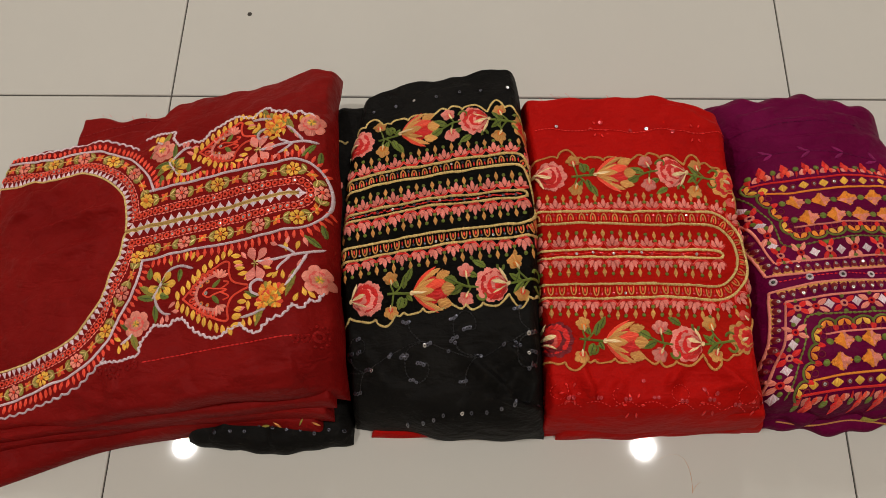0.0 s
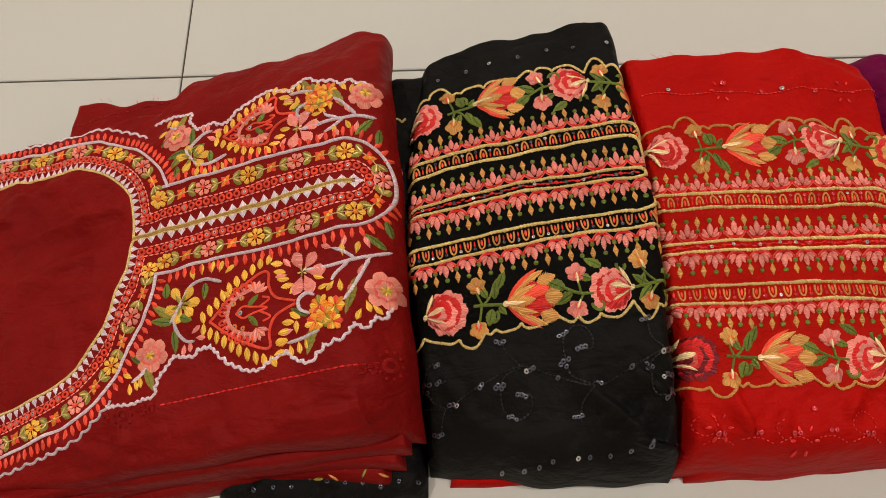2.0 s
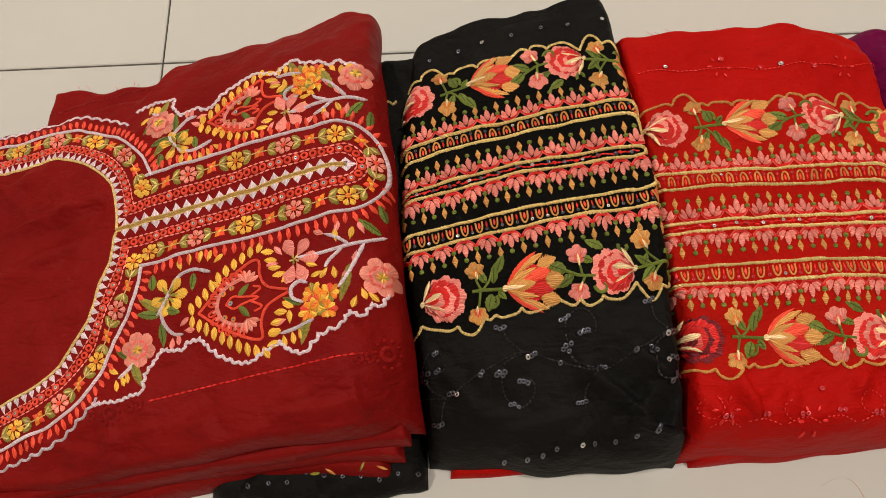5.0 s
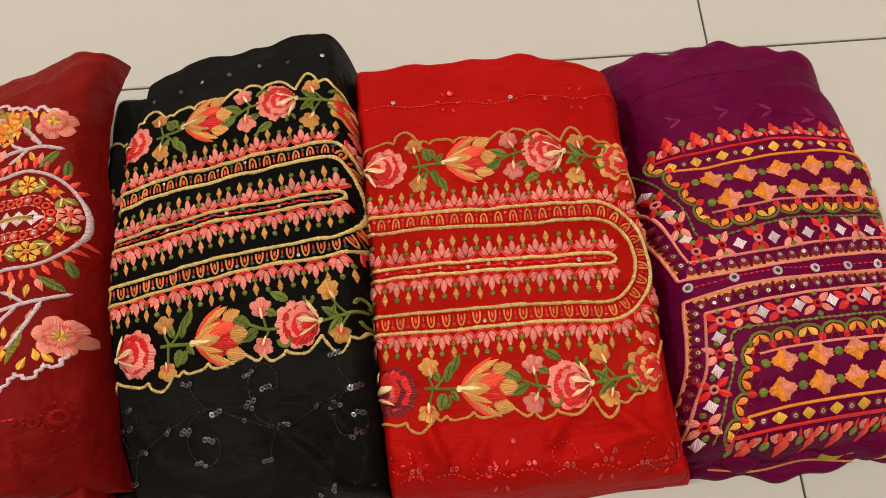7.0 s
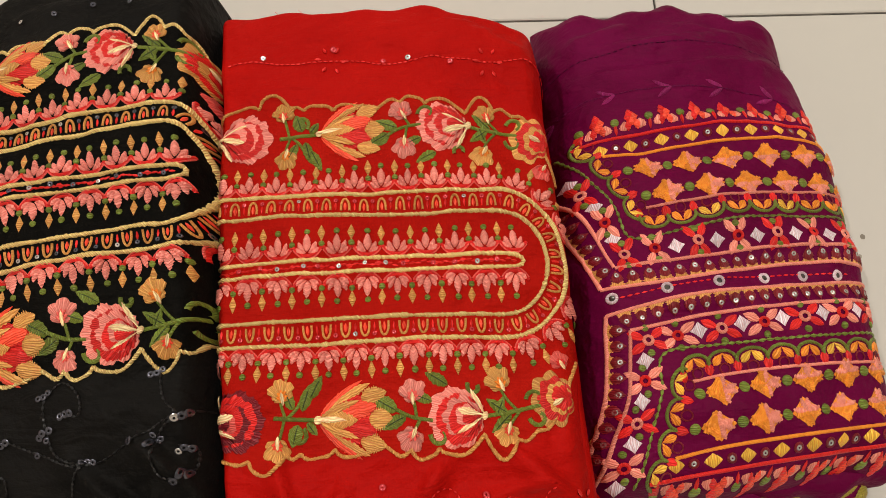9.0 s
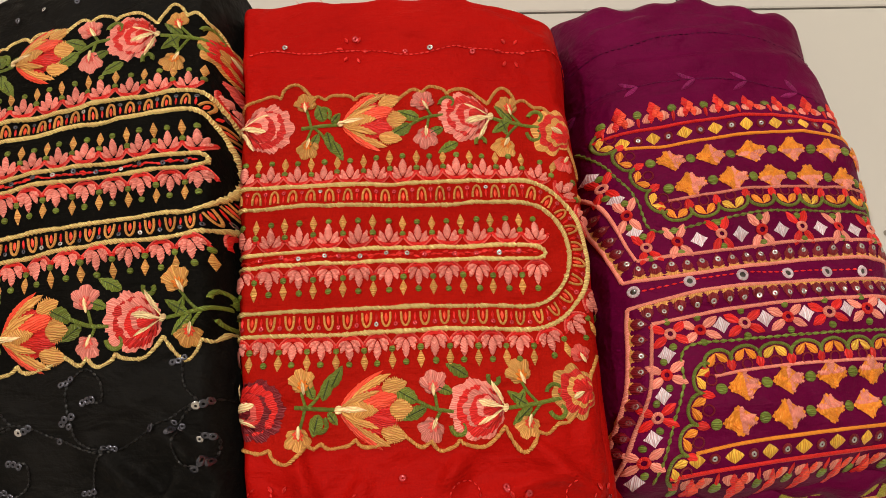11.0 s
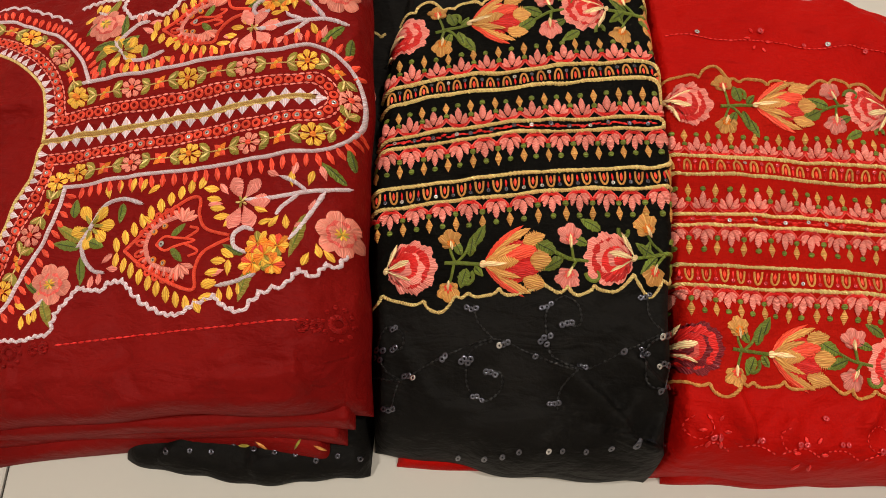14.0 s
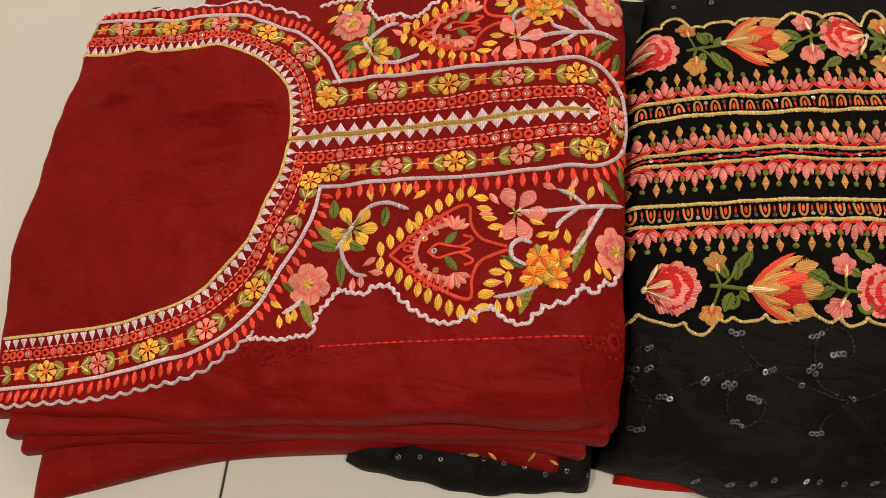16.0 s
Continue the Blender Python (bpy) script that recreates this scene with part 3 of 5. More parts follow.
# Lower folds of the maroon suit: further out at the near side, drawn in beside the black suit.
fold(maroon, MAROON, side((0.1, -0.513), (0.5, -0.53)), side((0.1, -0.090), (0.57, -0.142)),
     side((-0.52, 0.146), (-0.09, 0.195), 0.0012, 1.3, 0.4, 0.006), side((-0.52, 0.475), (-0.1, 0.525)), flat(0.022, 0.190, -0.52), 0.006, RIPPLE, thick=0.03)
fold(maroon, MAROON, side((0.1, -0.503), (0.5, -0.52)), side((0.1, -0.096), (0.57, -0.16)),
     side((-0.52, 0.134), (-0.10, 0.184), 0.0015, 1.1, 2.0, 0.014), side((-0.52, 0.465), (-0.1, 0.515)), flat(0.014, 0.150, -0.52), 0.006, RIPPLE, thick=0.035)
maroon_low = fold(maroon, MAROON, side((0.1, -0.490), (0.5, -0.51)), side((0.1, -0.104), (0.57, -0.18)),
                  side((-0.50, 0.104), (-0.10, 0.171), 0.002, 0.9, 4.6, 0.026), side((-0.52, 0.455), (-0.1, 0.505)), flat(0.010, 0.095, -0.52), 0.014, RIPPLE, creases=((-0.43, 0.12, -0.30, 0.172, 0.006, 0.008), (-0.36, 0.13, -0.2, 0.165, 0.005, 0.005)))
maroon_flap = fold(maroon, MAROON, side((0.3, -0.455), (0.6, -0.446), 0.002, 3), side((0.3, -0.27), (0.6, -0.275)),
                   side((-0.45, 0.42), (-0.2, 0.42)), side((-0.45, 0.543), (-0.27, 0.538), 0.003, 1.5, 1.0), flat(0.050, 0.10, -0.45), 0.012, RIPPLE)
# Black: the lower half pushed out towards the maroon suit, and a rear fold that dips beside it.
black_low = fold(black, BLACK, side((0.1, -0.285), (0.5, -0.22), 0.002, 2), side((0.1, -0.092), (0.5, -0.092)),
                 side((-0.29, 0.168), (-0.09, 0.166), 0.0012, 2.3, 2.6, -0.014), side((-0.3, 0.3), (-0.06, 0.3)), flat(0.024, 0.06, -0.28), 0.020, RIPPLE, creases=((-0.25, 0.152, -0.22, 0.19, 0.005, 0.004), (-0.17, 0.155, -0.18, 0.18, 0.004, 0.004), (-0.13, 0.152, -0.10, 0.178, 0.005, 0.004)))
black_back = fold(black, BLACK, side((0.18, -0.150), (0.56, -0.136), 0.001, 2), side((0.18, -0.03), (0.56, -0.03)),
                  side((-0.16, 0.33), (0, 0.33)), side((-0.16, 0.548), (0, 0.556), 0.002, 1.4, 1.0), flat(0.080, 0.12, -0.13), 0.022, RIPPLE)
# Red: lower folds that show under the black suit and at both ends.
fold(red, RED, side((0.1, -0.085), (0.5, -0.02)), side((0.1, 0.330), (0.5, 0.316)),
     side((-0.085, 0.170), (0.335, 0.184), 0.0012, 2.1, 0.5), side((-0.08, 0.4), (0.33, 0.4)), flat(0.016), 0.008, RIPPLE)
fold(red, RED, side((0.1, 0.13), (0.6, 0.11)), side((0.1, 0.352), (0.6, 0.318), 0.001, 2),
     side((0.12, 0.172), (0.35, 0.186), 0.0014, 1.3, 1.5), side((0.1, 0.556), (0.33, 0.552), 0.003, 2.3, 0.4), flat(0.034), 0.012, RIPPLE)
fold(red, RED, side((0.1, 0.12), (0.6, 0.104)), side((0.1, 0.340), (0.6, 0.316)),
     side((0.12, 0.180), (0.35, 0.188), 0.0012, 1.4, 3.0), side((0.1, 0.548), (0.33, 0.541), 0.003, 3.1, 1.9, 0.004), flat(0.072), 0.012, RIPPLE)
# Purple.
fold(purple, PURPLE, side((0.1, 0.345), (0.6, 0.335)), side((0.1, 0.560), (0.6, 0.500), 0.002, 2),
     side((0.34, 0.194), (0.56, 0.205), 0.004, 2.2, 1.5), side((0.33, 0.572), (0.50, 0.564), 0.004, 2.6, 0.4), flat(0.030), 0.014, RIPPLE)
purple_low = fold(purple, PURPLE, side((0.1, 0.35), (0.6, 0.34)), side((0.1, 0.54), (0.6, 0.49)),
                  side((0.34, 0.184), (0.54, 0.194), 0.004, 1.6, 0.2), side((0.33, 0.45), (0.50, 0.45)), flat(0.014), 0.010, RIPPLE)


# ---- embroidery: shared motifs ----
def mm(v):
    return v * 0.001


def on(heap, p, margin=0.002):
    return heap.inside(p[0], p[1], margin)


def leaf(heap, parent, p, ang, length, width, mat="green", bend=0.0, name="leaf"):
    q = Piece()
    q.petal(p[0], p[1], ang, mm(length), mm(width), mat, 0.0011, 0, 0.42, bend=bend, along=False, n=11)
    q.cord(np.array([(p[0] + math.cos(ang) * mm(length) * k, p[1] + math.sin(ang) * mm(length) * k) for k in np.linspace(.05, .8, 7)]),
           0.0007, "deepgreen" if mat == "green" else "green", 0.0003, 0.0011, taper=0.003)
    q.place(name, heap, parent)


def stem(heap, parent, line, width=1.8, mat="green", name="stem"):
    for run in kept(smooth_line(line, 0.0015), heap):
        q = Piece()
        q.cord(run, mm(width), mat, mm(width) * 0.5, 0.0001)
        q.place(name, heap, parent)


def bud(heap, parent, p, ang, size, outer="pink", inner="red", throat="cream", name="bud"):
    """A small scalloped blossom whose throat points along ang."""
    if not on(heap, p):
        return
    q = Piece()
    s = mm(size)
    ca, sa = math.cos(ang), math.sin(ang)
    fx, fy = p[0] + ca * s * .46, p[1] + sa * s * .46
    q.fan(p[0], p[1], fx, fy, s * .52, s * .60, ang, outer, 0.0011, 0, 5, 0.24, n=60, rag=.05, phase=random.uniform(-.3, .3))
    q.fan(p[0] + ca * s * .2, p[1] + sa * s * .2, fx, fy, s * .27, s * .25, ang, inner, 0.0006, 0.0010, 7, 0.5, n=44, rag=.08)
    q.petal(p[0] + ca * s * .62, p[1] + sa * s * .62, ang + math.pi, s * 0.60, s * 0.17, throat, 0.0008, 0.0016, 0.45, rag=.2)
    q.place(name, heap, parent, split="petal")


def rose(heap, parent, p, ang, rx=16.2, ry=17.6, dark=False, f=1):
    """A full rose seen from the side: shells of petals round a pale throat that points along ang."""
    if not on(heap, p, 0.001):
        return
    q = Piece()
    ca, sa = math.cos(ang), math.sin(ang)
    fx, fy = p[0] + ca * mm(rx) * .86, p[1] + sa * mm(rx) * .86
    tones = ("wine", "red", "wine", "red", "rose", "wine") if dark else ("pink", "red", "pink", "red", "pink", "red")
    sizes = (1, .82, .69, .54, .38, .22)
    for k, (tone, r) in enumerate(zip(tones, sizes)):
        d = (1 - r) * 0.50
        # each shell leans a little to one side, so that the bands between them run uneven
        off = mm(ry) * (0, .04, -.05, .06, -.04, .05)[k] * f
        q.fan(p[0] + ca * mm(rx) * d - sa * off, p[1] + sa * mm(rx) * d + ca * off, fx, fy, mm(rx) * r, mm(ry) * r, ang, tone, 0.0007, 0.0004 * k,
              (9, 9, 7, 7, 5, 5)[k], (0.12, 0.05, 0.16, 0.05, 0.2, 0.1)[k], phase=(k // 2) * 0.9, rag=0.05, n=96)
    main = q.place("rose", heap, parent, split="petal")
    q = Piece()
    lift = 0.0024
    bx, by = p[0] + ca * mm(rx) * 1.02, p[1] + sa * mm(rx) * 1.02
    side_ = f if math.cos(ang) > 0 else -f
    for a, l, w, up in ((-0.50, 1.15, .15, .7), (1.12, 1.10, .16, .8), (0.26, 1.0, .30, 1.0)):
        q.petal(bx, by, ang + math.pi + a * side_, mm(rx) * l, mm(rx) * w, "cream", 0.0008, lift * up, 0.62, rag=.22)
    q.disc(bx, by, mm(2.6), "cream", 0.0010, 0.0016, squash=.7, ang=ang + 1.2)
    q.place("throat", heap, main, "pale yellow throat")


def tulip(heap, parent, p, ang):
    """A tulip opening along ang from its base at p."""
    if not on(heap, p):
        return
    ca, sa = math.cos(ang), math.sin(ang)

    def at(a, r):
        return p[0] + math.cos(ang + a) * mm(r), p[1] + math.sin(ang + a) * mm(r)
    q = Piece()
    q.fan(p[0] + ca * mm(19), p[1] + sa * mm(19), p[0], p[1], mm(17), mm(15), ang, "red", 0.0007, 0, 5, 0.1, n=80, rag=0.05)
    for s in (-1, 1):
        q.petal(p[0], p[1], ang + s * 0.60, mm(36), mm(4.8), "tan", 0.0010, 0.0004, 0.66, bend=-s * .42, rag=.25, n=26)
    for s in (-1, 1):
        q.petal(p[0], p[1], ang + s * 0.72, mm(34), mm(4.6), "scarlet", 0.0011, 0.0002, 0.5, bend=-s * 0.45, rag=.15)
    for a, r, l, w in ((-0.44, 27, 15, 10), (0.44, 27, 15, 10), (0.0, 29, 13.5, 12)):
        x, y = at(a, r)
        q.petal(x, y, ang + a * .55, mm(l), mm(w), "tan", 0.0010, 0.0006, 0.42, rag=.22, n=24)
    for a in (-0.22, 0.22):
        q.petal(p[0], p[1], ang + a, mm(34), mm(9.0), "scarlet" if a > 0 else "red", 0.0010, 0.0009, 0.74, rag=.25, n=26)
    for s in (-1, 1):
        q.petal(p[0], p[1], ang + s * 0.42, mm(26), mm(4.6), "tan", 0.0010, 0.0013, 0.5, bend=-s * .3, rag=.25, n=22)
    main = q.place("tulip", heap, parent, split="petal")
    q = Piece()
    q.petal(p[0], p[1], ang, mm(23), mm(8.0), "tan", 0.0012, 0.0018, 0.58, along=False, rag=.2)
    q.petal(p[0] - ca * mm(1), p[1] - sa * mm(1), ang, mm(17), mm(3.0), "cream", 0.0008, 0.0029, 0.4)
    q.disc(p[0], p[1], mm(2.4), "cream", 0.0012, 0.0014)
    q.place("inner_petals", heap, main, "tan petals over red ones")


def sequin(q, x, y, r=2.1, mat="sequin", lift=0.0006):
    q.ring(x, y, mm(r) * 0.3, mm(r), mat, 0.0003, lift, 12, tilt=random.uniform(-.16, .16))


def clover_curl(heap, parent, p, ang, size, flip=1, mat="green"):
    """A hooked tendril."""
    t = np.linspace(0, 1, 14)
    a = ang + flip * (3.9 * t ** 1.4)
    x = p[0] + np.cumsum(np.cos(a)) * mm(size) / 9
    y = p[1] + np.cumsum(np.sin(a)) * mm(size) / 9
    for run in kept(np.stack((x, y), -1), heap):
        q = Piece()
        q.cord(even(run, 0.0009), 0.0026, mat, 0.0012)
        q.place("tendril", heap, parent)


# ---- the banded design of the black and the red suit ----
def lotus(heap, parent, fr_point, ang, k=1.0):
    """A lotus bud: ang points away from the cord that it stands on."""
    x, y = fr_point
    q = Piece()
    c, s = math.cos(ang), math.sin(ang)

    def at(side_, out):
        return x + c * mm(out) * k - s * mm(side_) * k, y + s * mm(out) * k + c * mm(side_) * k
    for a, l, w in ((1.40, 7.2, 3.0), (-1.40, 7.2, 3.0), (0.78, 8.8, 3.1), (-0.78, 8.8, 3.1)):
        bx, by = at(0.7 * a, 0.6)
        q.petal(bx, by, ang + a * .78, mm(l) * k, mm(w) * k, "pink", 0.0014, 0, 0.60, bend=-a * 1.0, along=False, rag=.16)
    bx, by = at(0, 1.2)
    q.petal(bx, by, ang, mm(11.0) * k, mm(4.6) * k, "pink", 0.0017, 0.0006, 0.46, along=False, rag=.16)
    dx, dy = at(random.uniform(-.5, .5), 13.9)
    q.disc(dx, dy, mm(1.9) * k, "green", 0.0012)
    q.place("lotus", heap, parent)


BAND_EDGE = [(-207, 104, 6), (-188, 103, 4), (-161, 109, 9), (-141, 108, 1.5), (-132, 107, 4), (-113, 105, 6), (-86, 102, 5),
             (-70, 107, 6), (-54, 107, 7), (-28, 101, 12), (-9, 104, 3), (3, 100, 3), (16, 92, 0)]


def band_outline():
    """The scalloped edge of the band, half of it: cusps joined by uneven lobes."""
    line = []
    for k0, ((u0, v0, rise), (u1, v1, _)) in enumerate(zip(BAND_EDGE, BAND_EDGE[1:])):
        lean = 1 + 0.18 * math.sin(2.3 * k0)
        line += [(u0 + (u1 - u0) * k, v0 + (v1 - v0) * k + rise * math.sin(math.pi * k ** lean) ** 0.7 + 0.5 * math.sin(u0 + 9 * k)) for k in np.linspace(0, 1, 14, endpoint=False)]
    return line + [(20, 88), (23, 80), (26, 72), (30, 66), (34, 60)]


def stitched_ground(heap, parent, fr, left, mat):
    """The band's ground cloth inside its scalloped edge, darkened partly by painted pucker shade."""
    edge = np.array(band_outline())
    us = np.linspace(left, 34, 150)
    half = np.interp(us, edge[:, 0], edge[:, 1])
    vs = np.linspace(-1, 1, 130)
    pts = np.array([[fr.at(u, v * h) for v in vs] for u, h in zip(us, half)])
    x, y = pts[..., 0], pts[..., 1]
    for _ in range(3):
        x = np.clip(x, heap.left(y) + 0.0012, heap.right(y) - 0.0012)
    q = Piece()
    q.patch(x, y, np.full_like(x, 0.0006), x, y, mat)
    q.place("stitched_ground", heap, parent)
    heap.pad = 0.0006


def banded(heap, parent, ox, oy, ang, left, over=1.0):
    on_black = heap is not red_heap
    both = {f: Frame2(ox, oy, ang, f, over=over) for f in (1, -1)}
    fr = both[1]
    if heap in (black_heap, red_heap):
        stitched_ground(heap, parent, fr, left, "blackshadedground" if on_black else "redshadedground")

    def u_line(v, r, tip):
        t = np.linspace(0, math.pi / 2, 20)
        top = [(left, v)] + [(u, v) for u in np.arange(left + 8, tip - r, 8)]
        bend = [(tip - r + r * math.sin(a), v * math.cos(a)) for a in t]
        half = top + bend
        return half, half + [(u, -w) for u, w in half[::-1][1:]]
    # cords
    for v, r, tip, w in ((46, 42, 31, 2.6), (32, 30, 18, 2.5)):
        for run in kept(even(np.array(fr.line(u_line(v, r, tip)[1])), 0.0013), heap):
            q = Piece()
            q.cord(run, mm(w), "gold", 0.0019, rag=.34)
            q.place("gold_cord", heap, parent)
    core = [(u, 4) for u in np.arange(left, -4, 6)] + [(-3, 3.6), (1, 2), (2, 0)]
    core += [(u, -w) for u, w in core[::-1][1:]]
    for run in kept(even(np.array(fr.line(core)), 0.0013), heap):
        q = Piece()
        q.cord(run, mm(2.5), "gold", 0.0018, rag=.34)
        q.place("gold_cord", heap, parent)
    # red stitching between the two middle cords
    q = Piece()
    for i, u in enumerate(np.arange(left, -4, 3.4)):
        p = fr.at(u, 0.5 * math.sin(u * .5))
        if on(heap, p):
            q.petal(p[0], p[1], ang + random.uniform(-.25, .25), mm(4.2), mm(1.5 + (i % 5 == 0) * 1.2), "red", 0.0008, rag=.2)
    q.place("running_stitch", heap, parent)
    q = Piece()
    for u in np.arange(left + 5, -6, 13.0):
        p = fr.at(u + random.uniform(-3, 3), random.uniform(-1, 1))
        if on(heap, p):
            q = Piece()
            sequin(q, *p, 1.5, "sequin" if random.random() < .3 else ("darksequin" if on_black else "redsequin"), 0.001)
            q.place("sequin", heap, parent)
    for f, fl in both.items():
        side_ang = ang + f * math.pi / 2
        # rows of lotus, arcs, green knots and tan drops
        for v, r, tip, stop in ((4, 4, 3, 14), (46, 42, 31, 14)):
            path = even(np.array(fl.line(u_line(v, r, tip)[0])), 0.0012)
            knots = list(stations(path, 0.0170))
            for k, (x, y, a) in enumerate(knots):
                n = a + f * math.pi / 2
                c, s = math.cos(n), math.sin(n)
                p = (x + c * mm(3.4), y + s * mm(3.4))
                if v == 46 and (k >= len(knots) - 1):
                    continue
                if on(heap, (x + c * mm(12), y + s * mm(12)), 0.003) and on(heap, p, 0.003):
                    lotus(heap, parent, p, n)
                q = Piece()
                t = np.linspace(-1, 1, 15)
                w = 8.4
                for off, wd, tone in ((0, 2.0, "red"), (-1.7, 0.9, "rose")):
                    ln = np.stack((x + np.cos(a) * mm(w) * t + c * mm(2.4 + off + 5.6 * np.abs(t) ** 2.2), y + np.sin(a) * mm(w) * t + s * mm(2.4 + off + 5.6 * np.abs(t) ** 2.2)), -1)
                    for run in kept(ln, heap):
                        q.cord(run, mm(wd), tone, 0.0009)
                q.place("arch", heap, parent)
                hx, hy = x + math.cos(a) * mm(8.5), y + math.sin(a) * mm(8.5)
                if on(heap, (hx + c * .02, hy + s * .02), 0.002) and k < len(knots) - 1:
                    q = Piece()
                    q.disc(hx + c * mm(9.6), hy + s * mm(9.6), mm(1.9), "green", 0.0012)
                    q.place("knot", heap, parent)
                    q = Piece()
                    q.lozenge(hx + c * mm(16.2), hy + s * mm(16.2), n, mm(10), mm(4.4), "tan", 0.0012, 0, 0.9)
                    q.place("drop", heap, parent)
        # loops between the outer cords
        path = even(np.array(fl.line(u_line(39, 36, 24.5)[0])), 0.0012)
        for k, (x, y, a) in enumerate(stations(path, 0.0113)):
            n = a + f * math.pi / 2
            c, s = math.cos(n), math.sin(n)
            if not on(heap, (x, y), 0.004):
                continue
            q = Piece()
            t = np.linspace(0, math.pi, 13)
            lx, lo = 2.5 * np.cos(t), -4.2 + 8.0 * np.sin(t) ** 0.7
            q.cord(np.stack((x + math.cos(a) * mm(lx) + c * mm(lo), y + math.sin(a) * mm(lx) + s * mm(lo)), -1), 0.0014, "tan", 0.001)
            q.petal(x - c * mm(4), y - s * mm(4), n, mm(5.5), mm(2.0), "scarlet", 0.0007)
            q.place("loop", heap, parent)
            q = Piece()
            hx, hy = x + math.cos(a) * mm(5.6), y + math.sin(a) * mm(5.6)
            q.petal(hx - c * mm(4), hy - s * mm(4), n, mm(5.5), mm(1.5), "red", 0.0008)
            if on(heap, (hx, hy), 0.003):
                sequin(q, hx + c * mm(2.6), hy + s * mm(2.6), 1.4, "sequin" if random.random() < .12 else ("darksequin" if on_black else "redsequin"), 0.0004)
            q.place("bead_stitch", heap, parent)
        # scalloped outline
        line = band_outline()
        for run in kept(even(np.array(fl.line([uv for uv in line if uv[0] > left])), 0.001), heap):
            q = Piece()
            q.cord(run, mm(2.1), "tan" if not on_black else "gold", 0.0013, rag=.28)
            q.place("scalloped_edging", heap, parent)
        # flowers
        def A(a):
            return fl.ang(a)
        rose(heap, parent, fl.at(-168, 88), A(math.pi), dark=not on_black and f < 0, f=f)
        rose(heap, parent, fl.at(-44, 91), A(0.0), f=f)
        tulip(heap, parent, fl.at(-122, 89), A(0.02))
        stem(heap, parent, fl.line([(-147, 87), (-135, 88), (-123, 89)]), 2.4)
        stem(heap, parent, fl.line([(-140, 88), (-134, 82), (-129, 72)]))
        stem(heap, parent, fl.line([(-140, 88), (-143, 80), (-143, 76)]))
        stem(heap, parent, fl.line([(-141, 88), (-143, 96), (-144, 100)]))
        stem(heap, parent, fl.line([(-26, 91), (-10, 89), (6, 86)]), 2.4)
        stem(heap, parent, fl.line([(-8, 89), (-14, 82), (-18, 75)]))
        stem(heap, parent, fl.line([(-6, 88), (-12, 95), (-14, 99)]))
        stem(heap, parent, fl.line([(-57, 92), (-68, 90), (-80, 84)]), 2.2)
        stem(heap, parent, fl.line([(-66, 90), (-67, 83), (-68, 80)]))
        stem(heap, parent, fl.line([(-64, 91), (-67, 96), (-69, 98)]))
        bud(heap, parent, fl.at(-143, 72), A(1.4), 13, "tan", "orange")
        bud(heap, parent, fl.at(-145, 105), A(-1.5), 13, "tan", "scarlet")
        bud(heap, parent, fl.at(-68, 75), A(1.5), 13.5, "pink", "rose")
        bud(heap, parent, fl.at(-70, 102), A(-1.1), 13.5, "pink", "rose")
        bud(heap, parent, fl.at(-19, 70), A(1.1), 14, "tan", "orange")
        bud(heap, parent, fl.at(-15, 102), A(-1.3), 13, "tan", "scarlet")
        for u, v, a, l, w in ((-131, 84, -1.3, 16, 6.5), (-136, 83, -2.0, 14, 6), (-127, 77, -1.1, 15, 6.5), (-133, 91, 1.9, 13, 8), (-128, 90, 0.9, 9, 5),
                              (-72, 89, 2.7, 16, 7.5), (-77, 86, -2.6, 17, 9), (-14, 90, -2.5, 15, 6), (-12, 90, 2.4, 16, 6), (-20, 91, -1.2, 12, 5), (-57, 82, -2.7, 13, 6), (-48, 73, -2.6, 15, 7)):
            p = fl.at(u, v)
            if on(heap, p, 0.006):
                leaf(heap, parent, p, A(a), l, w)
        for u, v, a, s, hk in ((-131, 92, 0.9, 11, 1), (-59, 98, 1.5, 12, -1), (-2, 92, 1.2, 12, -1), (-3, 84, -1.4, 12, 1), (-36, 71, 1.9, 9, -1)):
            clover_curl(heap, parent, fl.at(u, v), A(a), s, hk * f)
        # the layered blossom at the band's end
        p = fl.at(14, 83)
        if on(heap, p, 0.004):
            q = Piece()
            for k, (r, tone) in enumerate(((17, "tan"), (14, "red"), (10, "tan"), (7.5, "red"))):
                c, s = math.cos(A(-.2)), math.sin(A(-.2))
                q.fan(p[0] + c * mm(17 - r) * .5, p[1] + s * mm(17 - r) * .5, p[0] + c * mm(8), p[1] + s * mm(8), mm(r) * .8, mm(r), A(-.2), tone, 0.0008, 0.0005 * k, 7, 0.2, phase=k)
            q.petal(p[0] + c * mm(6), p[1] + s * mm(6), A(2.6), mm(8), mm(4), "cream", 0.001, 0.0022)
            q.place("blossom", heap, parent, split="petal")
            bud(heap, parent, fl.at(20, 60), A(1.2), 11, "rose", "red")


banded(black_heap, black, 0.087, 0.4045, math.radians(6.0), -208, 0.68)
black_strip = Heap(black_back.left, black_heap.left, black_back.near, black_back.far, black_back.crown, black_back.radii, black_back.wrinkles)
black_strip.height = black_back.height
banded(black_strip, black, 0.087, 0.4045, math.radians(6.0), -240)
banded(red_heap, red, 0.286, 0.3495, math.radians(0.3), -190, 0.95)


# ---- neckline of the maroon suit ----
def between(a, b, k):
    a, b = np.asarray(a), np.asarray(b)
    return even(a + (b - a) * k, 0.0012)


